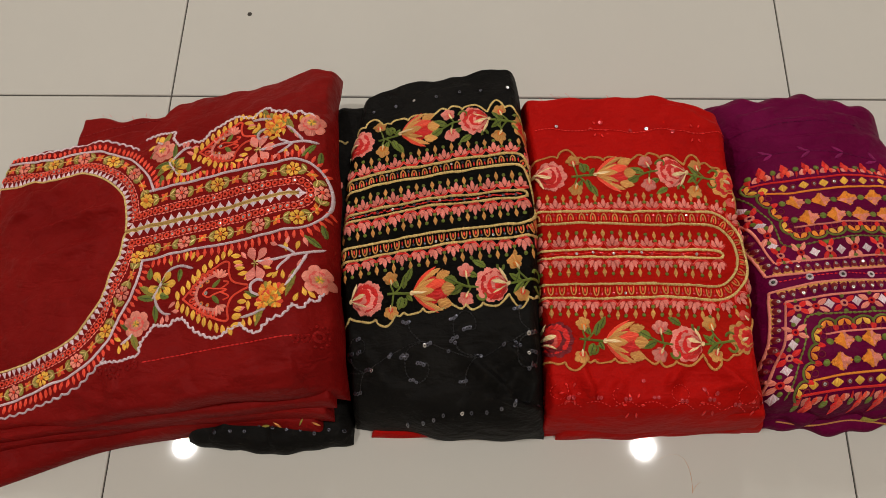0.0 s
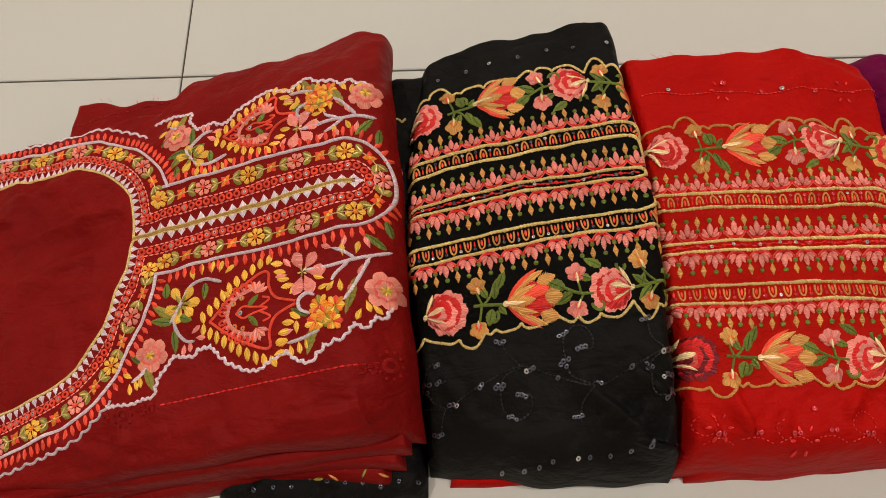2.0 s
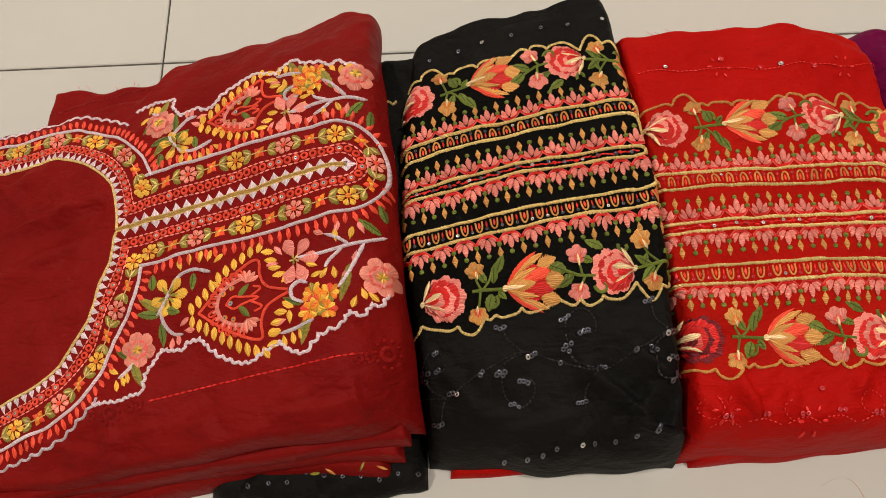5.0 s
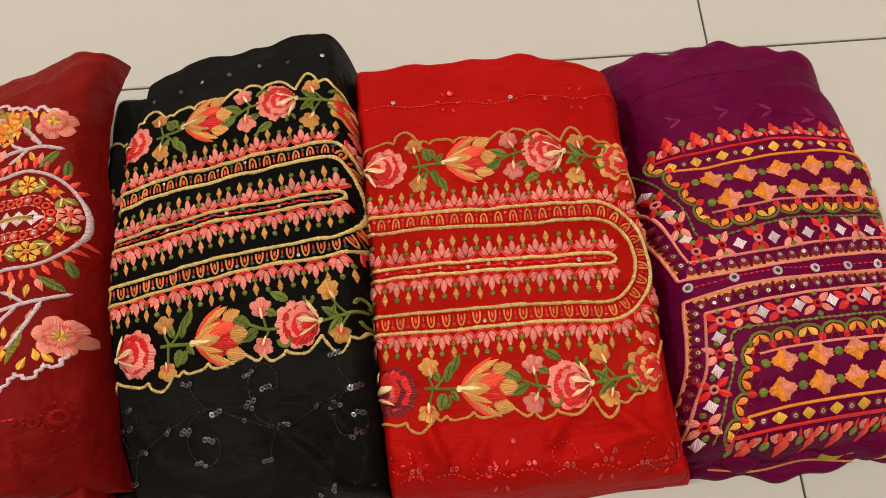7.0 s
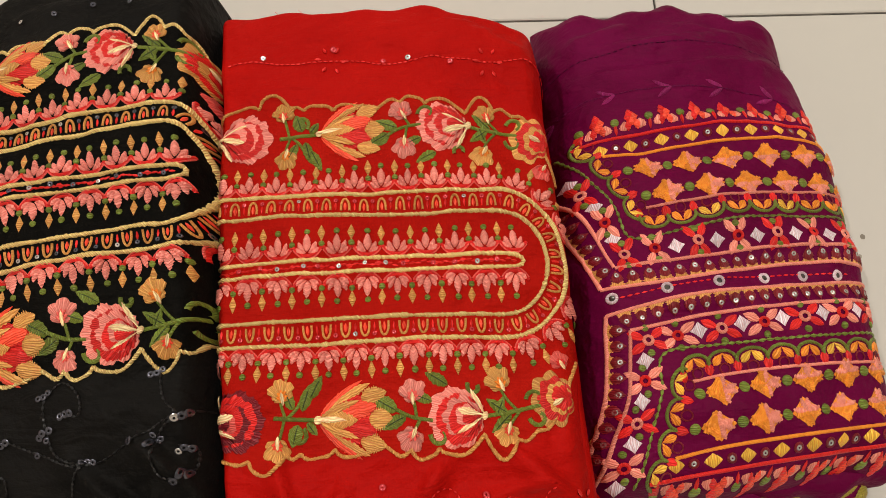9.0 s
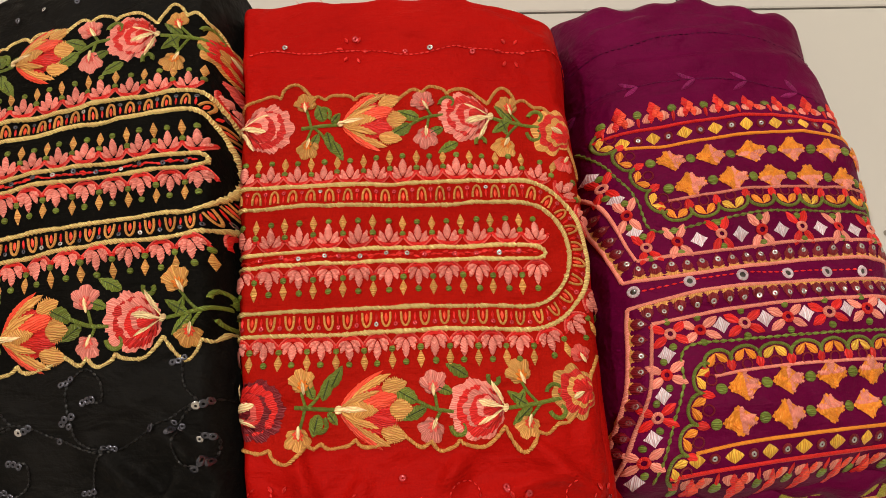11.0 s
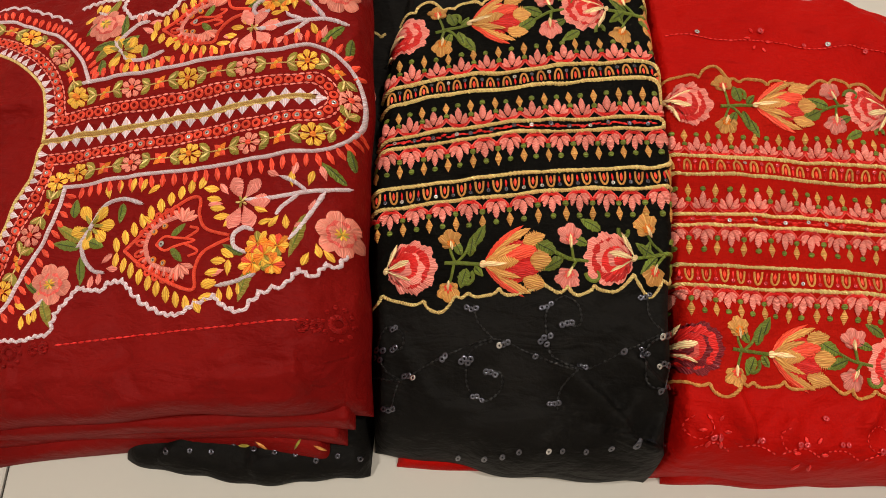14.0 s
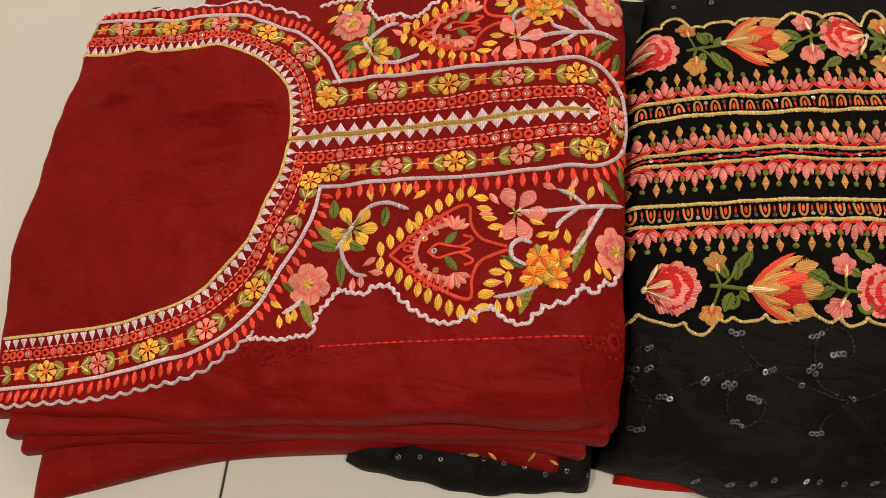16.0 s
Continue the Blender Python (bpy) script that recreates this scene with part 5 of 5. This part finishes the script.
# ---- mirror-work of the purple suit ----
def mirror_half(heap, parent, f):
    fr = Frame2(0.348, 0.329, math.radians(6.4), f, 20 if f > 0 else 999, 1.02)
    L = lambda pts: smooth_line(fr.line(pts))
    bend = lambda u: -0.00055 * max(0, u - 60) ** 2 * (1 if f > 0 else -0.3)   # the cloth turns down beyond its crown
    def P(u, v):
        return fr.at(u, v + bend(u))
    def LL(pts):
        return smooth_line([P(u, v) for u, v in pts])
    outer = [LL([(196, 9), (120, 8), (65, 6), (29, 6), (-5, 8.5)]), LL([(-5, 8.5), (-14, 55), (-23, 83), (-34, 108), (-40, 125)])]
    inner = [LL([(196, 22), (111, 20), (53, 19), (6, 21)]), LL([(6, 21), (-3, 59), (-17, 91), (-27, 113), (-34, 130)])]
    for ln in outer + inner:
        cord_on(heap, parent, ln, 2.3, "salmon", "pink_cord", 0.0013)
    # tan filling with wine drops and sequins between the cords
    for a, b in zip(outer, inner):
        mid = between(resample(a), resample(b), 0.5)
        for i, (x, y, h) in enumerate(stations(mid, 0.0098)):
            if not on(heap, (x, y), 0.003):
                continue
            n = h - (math.pi / 2) * f
            q = Piece()
            q.petal(x - math.cos(n) * mm(6), y - math.sin(n) * mm(6), n, mm(8), mm(9.8), "tan", 0.0007, wedge=True, rag=.2)
            q.place("tan_stitch", heap, parent)
            q = Piece()
            q.petal(x + math.cos(n) * mm(4.5), y + math.sin(n) * mm(4.5), n + math.pi, mm(9.5), mm(7.4), "wine", 0.0012, 0.0003, 0.62, rag=.1)
            sequin(q, x + math.cos(n) * mm(.6), y + math.sin(n) * mm(.6), 1.7, "sequin", 0.0014)
            q.place("drop", heap, parent)
    # four-petalled flowers and white lozenges
    def flower(u, v, k):
        p = P(u, v)
        if not on(heap, p, 0.006):
            return
        q = Piece()
        tone = "salmon" if k % 2 else "red"
        for s in range(4):
            a = fr.ang(math.pi / 4 + s * math.pi / 2) + (-.25 if s % 2 else .25)
            q.petal(p[0] + math.cos(a) * mm(2), p[1] + math.sin(a) * mm(2), a, mm(11.5), mm(5.4), tone, 0.0011, 0, 0.5, rag=.08)
        q.ring(p[0], p[1], mm(1.5), mm(3.7), "red" if k % 2 else "salmon", 0.0013, 0.0006)
        q.place("mirror_flower", heap, parent, split="petal")
        for s in (-1, 1):
            x, y = P(u, v + s * 8)
            q = Piece()
            q.disc(x, y, mm(2.3), "green", 0.0012)
            q.place("knot", heap, parent)
    def white(u, v):
        p = P(u, v)
        if on(heap, p, 0.005):
            q = Piece()
            q.lozenge(p[0], p[1], fr.ang(0), mm(10.5), mm(10.5), "white", 0.0010, 0, 1.25)
            q.place("white_lozenge", heap, parent)
    for k, u in enumerate((34, 61, 88, 115, 142, 168, 192)):
        flower(u, 29, k + 1)
        white(u + 13.3, 28)
    for k, (u, v) in enumerate(((15, 29), (8, 53), (-1, 77), (-12, 102))):
        flower(u, v, k)
        white(u - 4.5, v + 12)
    cord = LL([(196, 43), (103, 41), (56, 38.5), (22, 39), (16, 62), (4, 90), (-7, 116)])
    dashes(heap, parent, cord, 4.8, 5.2, 2.2, "green", wob=.1)
    # green scallops with yellow and red petals
    path = LL([(196, 49), (103, 47), (60, 45), (36, 46), (27, 54), (22, 68), (13, 90), (0, 116)])
    for k, (x, y, a) in enumerate(stations(path, 0.0190)):
        if not on(heap, (x, y), 0.003):
            continue
        n = a - math.pi / 2 * f
        c, s, ca, sa = math.cos(n), math.sin(n), math.cos(a), math.sin(a)
        q = Piece()
        t = np.linspace(0, math.pi, 17)
        lx, lo = 9.3 * np.cos(t), 5.5 - 8 * np.sin(t) ** .8
        q.cord(np.stack((x + ca * mm(lx) + c * mm(lo), y + sa * mm(lx) + s * mm(lo)), -1), 0.0021, "green", 0.0012)
        q.place("green_scallop", heap, parent)
        for sd in (-1, 1):
            q = Piece()
            q.petal(x - c * mm(1), y - s * mm(1), n - sd * .75, mm(9.5), mm(5), "amber" if k % 3 else "yellow", 0.0012, 0, 0.6, rag=.1)
            q.place("petal", heap, parent)
        q = Piece()
        q.petal(x + ca * mm(9.4) + c * mm(4), y + sa * mm(9.4) + s * mm(4), n, mm(8), mm(5.5), "red", 0.0011, 0, 0.45)
        q.place("petal", heap, parent)
        q = Piece()
        q.ring(x + c * mm(8.5), y + s * mm(8.5), mm(2.7), mm(3.7), "wine", 0.0006)
        q.place("ring_stitch", heap, parent)
    cord_on(heap, parent, LL([(36, 58), (60, 57), (98, 58), (196, 62)]), 2.0, "salmon", "pink_cord", 0.0012)
    # large orange squares and green knots
    for v, us in ((66, (52, 80, 108, 136, 164, 190)), (86, (45, 73, 101, 129, 157, 184))):
        for u in us:
            p = P(u, v)
            if on(heap, p, 0.003):
                q = Piece()
                q.lozenge(p[0], p[1], fr.ang(0), mm(20.5), mm(18), "amber", 0.0010, 0, 1.1)
                for k, (a, l) in enumerate(((0, 9.8), (math.pi / 2, 8.8), (math.pi, 9.8), (-math.pi / 2, 8.8))):
                    # ragged stitches to each point, two tones
                    for d in (-.3, .3):
                        q.petal(p[0] + random.uniform(-.0006, .0006), p[1], fr.ang(a + d * .8), mm(l), mm(4.2), "salmon" if (k + (d > 0) + (u > 100)) % 4 < 2 else "amber", 0.0008, 0.0007, 0.5, along=False, rag=.45)
                q.place("orange_square", heap, parent, split="petal")
            g = P(u - 14, v)
            if on(heap, g, 0.003):
                q = Piece()
                q.disc(g[0], g[1], mm(3.4), "green", 0.0014)
                q.place("knot", heap, parent)
    cord_on(heap, parent, LL([(18, 101), (51, 98.5), (107, 99), (196, 100)]), 2.2, "amber", "orange_cord", 0.0013)
    cord_on(heap, parent, LL([(2, 114), (46, 112), (107, 112), (196, 112)]), 2.2, "red", "red_cord", 0.0013)
    for k, u in enumerate(np.arange(18, 194, 10.5)):
        p = P(u, 105.5)
        if on(heap, p, 0.004):
            q = Piece()
            if k % 2:
                q.ring(p[0], p[1], mm(1.6), mm(3.2), "wine", 0.001)
                sequin(q, p[0], p[1], 1.7, "sequin", 0.0006)
                q.place("sequin", heap, parent)
            else:
                q.lozenge(p[0], p[1], fr.ang(0), mm(10), mm(8.5), "yellow", 0.001, 0, 0.8)
                q.place("yellow_lozenge", heap, parent)
    for k, u in enumerate(np.arange(8, 194, 11.5)):
        p, p2 = P(u, 114), P(u, 121)
        if not on(heap, p2, 0.003):
            continue
        q = Piece()
        if k % 2:
            for du, dv, tone in ((-3.2, 119, "red"), (3.2, 119, "scarlet"), (0, 122.5, "scarlet"), (-2.2, 125, "red"), (2.2, 125, "scarlet"), (0, 129, "red")):
                g = P(u + du, dv)
                q.lozenge(g[0], g[1], fr.ang(math.pi / 2), mm(7.4), mm(5.2), tone, 0.001, 0.0001 * abs(du), .9)
            for sd in (-1, 1):
                g = P(u + sd * 5, 116)
                q.petal(g[0], g[1], fr.ang(math.pi / 2), mm(7), mm(8), "salmon", 0.0008, 0, .3)
            q.place("pointed_motif", heap, parent, split="petal")
        else:
            q.petal(p[0], p[1], fr.ang(math.pi / 2), mm(9), mm(2.4), "red", 0.001)
            q.place("stalk", heap, parent)
            q = Piece()
            g = P(u, 123)
            if on(heap, g, 0.002):
                q.disc(g[0], g[1], mm(3.0), "green", 0.0014)
                q.place("knot", heap, parent)
    return P


for side_ in (-1, 1):
    place_purple = mirror_half(purple_heap, purple, side_)
axis = Frame2(0.348, 0.329, math.radians(6.4))
for u in (0, 33, 66, 98, 125, 150):
    p = axis.at(u, 1.5 - 0.0003 * u * u)
    if on(purple_heap, p, 0.004):
        q = Piece()
        q.ring(p[0], p[1], mm(1.7), mm(3.7), "white", 0.0014)
        q.disc(p[0], p[1], mm(1.9), "mirror", 0.0003, 0.0004)
        q.place("mirror", purple_heap, purple, "tiny round mirror ringed with white thread")
dashes(purple_heap, purple, smooth_line(axis.line([(4, 1), (60, 2), (110, -1), (160, -5)])), 4.5, 3.6, 1.2, "red")
# tone-on-tone sprigs and dashes on the plain end
up = smooth_line(axis.line([(-18, 142), (8, 151), (60, 149), (110, 145), (140, 139), (172, 123)]))
dashes(purple_heap, purple, up, 3.4, 3.2, 1.2, "plum")
for k, (x, y, a) in enumerate(stations(up, 0.040)):
    for sd in (-1, 1):
        q = Piece()
        q.petal(x, y, a + math.pi + sd * .6, mm(14), mm(3.6), "magenta", 0.0011, 0, 0.5, along=False)
        if on(purple_heap, (x, y), 0.006):
            q.place("sprig_leaf", purple_heap, purple)
dashes(purple_heap, purple, smooth_line(axis.line([(-12, 181), (23, 190), (107, 189), (150, 181), (185, 165)])), 4.4, 3.6, 1.1, "plum")


# ---- tone-on-tone stitching and sequins ----
def medallion(heap, parent, p, r, mat):
    if not on(heap, p, 0.004):
        return
    q = Piece()
    for k in range(10):
        a = k * 0.628
        q.disc(p[0] + mm(r) * math.cos(a), p[1] + mm(r) * math.sin(a) * 1.2, mm(1.5), mat, 0.0009, n=8)
    q.ring(p[0], p[1], mm(r * .3), mm(r * .7), mat, 0.001)
    q.place("medallion", heap, parent, split="bead")


frm = Frame2(-0.341, 0.376, math.radians(6.87))
dashes(maroon_heap, maroon, smooth_line(frm.line([(30, -148), (80, -146), (140, -146), (196, -146)])), 5.0, 5.0, 1.5, "red")
for u, v, r in ((-3, -150, 7.5), (212, -147, 8.5)):
    medallion(maroon_heap, maroon, frm.at(u, v), r, "claret")
for u in (-20, 14, 22, 192, 200):
    medallion(maroon_heap, maroon, frm.at(u, -149), 2.6, "claret")
dashes(maroon_flap, maroon, [(-0.44, 0.512), (-0.36, 0.524), (-0.29, 0.532)], 4.4, 3.8, 1.2, "maroon")
for x, y, a in ((-0.375, 0.538, 2.6), (-0.375, 0.538, 0.5), (-0.36, 0.535, 1.5)):
    q = Piece()
    q.petal(x, y, a, mm(14), mm(4), "yellow" if a > 1 else "white", 0.001)
    q.place("petal", maroon_flap, maroon)

fb = Frame2(0.087, 0.4045, math.radians(6.0))
vine = [(-200, -152), (-178, -158), (-150, -146), (-118, -137), (-95, -146), (-66, -158), (-40, -150), (-10, -138), (14, -140)]
branches = [[(-118, -137), (-127, -125), (-129, -114)], [(-66, -158), (-75, -168), (-78, -182)], [(-12, -138), (-19, -128), (-20, -112)], [(-178, -158), (-182, -168), (-184, -178)],
            [(-66, -158), (-80, -150), (-84, -138), (-84, -122), (-73, -113), (-64, -120), (-64, -131), (-75, -130)],
            [(-118, -138), (-130, -142), (-135, -152), (-134, -166), (-124, -174), (-114, -168), (-113, -158), (-122, -156)],
            [(-12, -139), (-22, -146), (-26, -158), (-22, -170), (-10, -170), (-6, -158), (-14, -154)],
            [(-178, -158), (-188, -150), (-192, -136), (-186, -124), (-176, -128), (-176, -138), (-184, -138)]]
for ln in [vine] + branches:
    dashes(black_heap, black, smooth_line(fb.line(ln)), 3.2, 3.2, 1.5, "black")
clusters = [(-84, -140, 4), (-134, -150, 4), (-24, -152, 4), (-190, -142, 4), (-110, -139, 3), (-62, -156, 3), (-9, -139, 3), (-170, -157, 3), (-82, -118, 3), (-70, -131, 3), (-78, -176, 3), (-129, -116, 3), (-127, -172, 3), (-118, -157, 3),
            (-20, -114, 3), (-12, -171, 3), (-10, -156, 3), (-36, -149, 1), (-90, -149, 1), (-148, -146, 2), (-184, -176, 3), (-180, -124, 2), (-180, -138, 2)]
for u, v, n in clusters:
    for k in range(n):
        p = fb.at(u + (k - n / 2) * (2.9 if n == 3 else 2.0), v + random.uniform(-1.5, 1.5) + (3.4 if n == 4 and k % 2 else 0))
        if on(black_heap, p, 0.004):
            q = Piece()
            sequin(q, p[0], p[1], 2.0, "sequin" if random.random() < .12 else "darksequin", 0.0012)
            q.place("sequin", black_heap, black)
for row, us in ((-205, np.arange(-190, 20, 13.0)), (106 + 22, np.arange(-150, 5, 24.0))):
    for u in us:
        p = fb.at(u + random.uniform(-3, 3), row + random.uniform(-2, 2) + (0 if row > 0 else 0.02 * u))
        if on(black_heap, p, 0.004):
            q = Piece()
            sequin(q, p[0], p[1], 1.8, "sequin" if random.random() < .1 else "darksequin", 0.0012)
            q.place("sequin", black_heap, black)
for k in range(12):
    p = (-0.265 + 0.015 * k, 0.176 + random.uniform(-.004, .006))
    if on(black_low, p, 0.004):
        q = Piece()
        sequin(q, p[0], p[1], 2.0, "darksequin", 0.0012)
        q.place("sequin", black_low, black)

for v in (143, -143):
    ln = [(0.286 - 0.185 + k * .01, 0.3495 + mm(v) + 0.002 * math.sin(k)) for k in range(23)]
    if v > 0:
        dashes(red_heap, red, ln, 3.6, 3.2, 1.2, "red")
for x, y in ((0.17, 0.494), (0.275, 0.491), (0.19, 0.2), (0.265, 0.204), (0.13, 0.21), (0.315, 0.206)):
    for k in range(6):
        a = k * 1.047
        p = (x + .006 * math.cos(a), y + .007 * math.sin(a))
        if on(red_heap, p, 0.003):
            q = Piece()
            q.petal(p[0], p[1], a, mm(4.5), mm(2.2), "red", 0.0009)
            q.place("petal", red_heap, red)
for x, y, m in ((0.125, 0.497, "sequin"), (0.205, 0.493, "redsequin"), (0.222, 0.494, "sequin"), (0.172, 0.502, "redsequin"), (0.25, 0.491, "redsequin"), (0.2, 0.222, "redsequin"), (0.258, 0.215, "redsequin"), (0.27, 0.213, "redsequin")):
    q = Piece()
    sequin(q, x, y, 1.9, m, 0.001)
    q.place("sequin", red_heap, red)
for cx, cy, r, turns in ((0.235, 0.212, 9.0, 1.0), (0.120, 0.212, 8.0, .8), (0.300, 0.212, 8.5, .7), (0.178, 0.208, 8.0, .6)):
    a = np.linspace(1.9, 1.9 + 6.28 * turns, 30)
    curl = np.stack((cx + mm(r) * np.cos(a) * (1 - .12 * (a - 1.9) / 6.28), cy + mm(r) * .9 * np.sin(a)), -1)
    dashes(red_heap, red, even(curl, 0.001), 3.4, 2.4, 1.0, "red")
for k in range(8):
    x = 0.118 + 0.027 * k
    dashes(red_heap, red, smooth_line([(x, 0.199 + 0.003 * (k % 2)), (x + 0.012, 0.203), (x + 0.024, 0.1985)]), 3.4, 2.4, 1.0, "red")
    for d in (0, 4.2):
        q = Piece()
        sequin(q, x + mm(10 + d), 0.206 + 0.002 * math.sin(3 * k), 1.7, "redsequin", 0.0009)
        q.place("sequin", red_heap, red)
# a scrap of leaf embroidery on the lowest maroon fold
for k in range(7):
    p = (-0.215 + 0.014 * k, 0.183 + 0.004 * math.sin(2.1 * k))
    q = Piece()
    q.petal(p[0], p[1], 0.3 + 0.9 * math.sin(1.7 * k), mm(9), mm(2.2), ("tan", "white", "olive")[k % 3], 0.001, 0, 0.55)
    q.place("petal", maroon_low, maroon)
# the leafy trim that shows under the purple suit
for k in range(4):
    p = (0.450 + 0.022 * k, 0.199 + 0.003 * math.sin(k))
    q = Piece()
    q.petal(p[0], p[1], 0.25 + 0.3 * (k % 2), mm(26), mm(9), "olive", 0.0012, 0.0005, 0.5, along=False)
    q.place("leaf", purple_low, purple)
cord_on(purple_low, purple, smooth_line([(0.36, 0.196), (0.40, 0.193), (0.44, 0.199), (0.48, 0.196), (0.52, 0.200)]), 1.6, "tan", "edging_cord", 0.001)


# ---- small things ----
def fray(parent, x0, x1, heap, count, mat, lo=4, hi=11):
    """Loose threads along a far edge."""
    for k in range(count):
        x = random.uniform(x0, x1)
        y = float(heap.far(x)) - 0.001
        z = float(heap.height(x, y - 0.004)) - 0.002
        l, a = mm(random.uniform(lo, hi)), random.uniform(0.9, 2.2)
        pts = [(x + math.cos(a + .5 * t) * l * t, y + math.sin(a) * l * t, z - 0.2 * l * t * t) for t in np.linspace(0, 1, 5)]
        w = 0.00022
        v = [(px + dx, py, pz + dz) for px, py, pz in pts for dx, dz in ((-w, 0), (w, 0), (0, w))]
        f = [(3 * i + j, 3 * i + (j + 1) % 3, 3 * i + 3 + (j + 1) % 3, 3 * i + 3 + j) for i in range(4) for j in range(3)]
        mesh_object("loose_thread", v, f, T[mat], parent)


fray(red, 0.11, 0.31, red_heap, 16, "red")
fray(maroon, -0.44, -0.29, maroon_flap, 8, "red", 3, 7)
fray(black, -0.05, 0.08, black_heap, 6, "black", 3, 6)


def crumb(x, y, r, colour, label):
    bm = bmesh.new()
    bmesh.ops.create_icosphere(bm, subdivisions=2, radius=r)
    for v in bm.verts:
        v.co *= 1 + 0.35 * noise.noise(v.co * 900 + Vector((x, y, 0)) * 50)
        v.co.z = max(v.co.z * 0.14 + r * 0.1, 0.0)
    me = bpy.data.meshes.new("crumb")
    bm.to_mesh(me)
    me.materials.append(principled("crumb_dirt", colour, 0.8)[0])
    ob = new("crumb", me)
    ob.location = (x, y, 0.0)
    tagged(ob, label, "debris")


crumb(-0.271, 0.729, 0.0032, (0.03, 0.025, 0.02), "tiny dark crumb of dirt on the tile floor")
crumb(0.576, 0.392, 0.0022, (0.22, 0.19, 0.15), "tiny grey smudge of dust on the tile floor")
crumb(0.570, 0.376, 0.0018, (0.30, 0.26, 0.21), "tiny grey smudge of dust on the tile floor")
t = np.linspace(0, 1, 24)
hx, hy = 0.235 + 0.055 * t + 0.012 * np.sin(5 * t), 0.155 - 0.03 * t + 0.012 * np.sin(7 * t)
w = 0.00018
hair = mesh_object("hair_thread", [(x + a, y + b, z) for x, y in zip(hx, hy) for a, b, z in ((-w, 0, 0.0), (w, 0, 0.0), (0, 0, 2 * w))],
                   [(3 * i + j, 3 * i + (j + 1) % 3, 3 * i + 3 + (j + 1) % 3, 3 * i + 3 + j) for i in range(23) for j in range(3)], T["tan"])
tagged(hair, "fine brown loose thread lying on the tile floor", "thread")


# ---- floor tiles ----
tile_verts = []
g, b, hh = 0.399, 0.0012, 0.8 / 2
for z, r in ((-0.0028, g), (-0.0008, g), (0.0, g - b)):
    tile_verts += [(-r, -r, z), (r, -r, z), (r, r, z), (-r, r, z)]
tile_faces = [(8, 9, 10, 11)] + [(4 * k + i, 4 * k + (i + 1) % 4, 4 * k + 4 + (i + 1) % 4, 4 * k + 4 + i) for k in range(2) for i in range(4)]
tile_mesh = bpy.data.meshes.new("tile")
tile_mesh.from_pydata(tile_verts, [], tile_faces)
tile_mesh.materials.append(TILE)
for i in range(7):
    for j in range(8):
        t_ob = new("tile", tile_mesh)
        t_ob.parent = floor
        t_ob.location = (X0 + 0.4 + 0.8 * i, Y0 + 0.4 + 0.8 * j, 0)
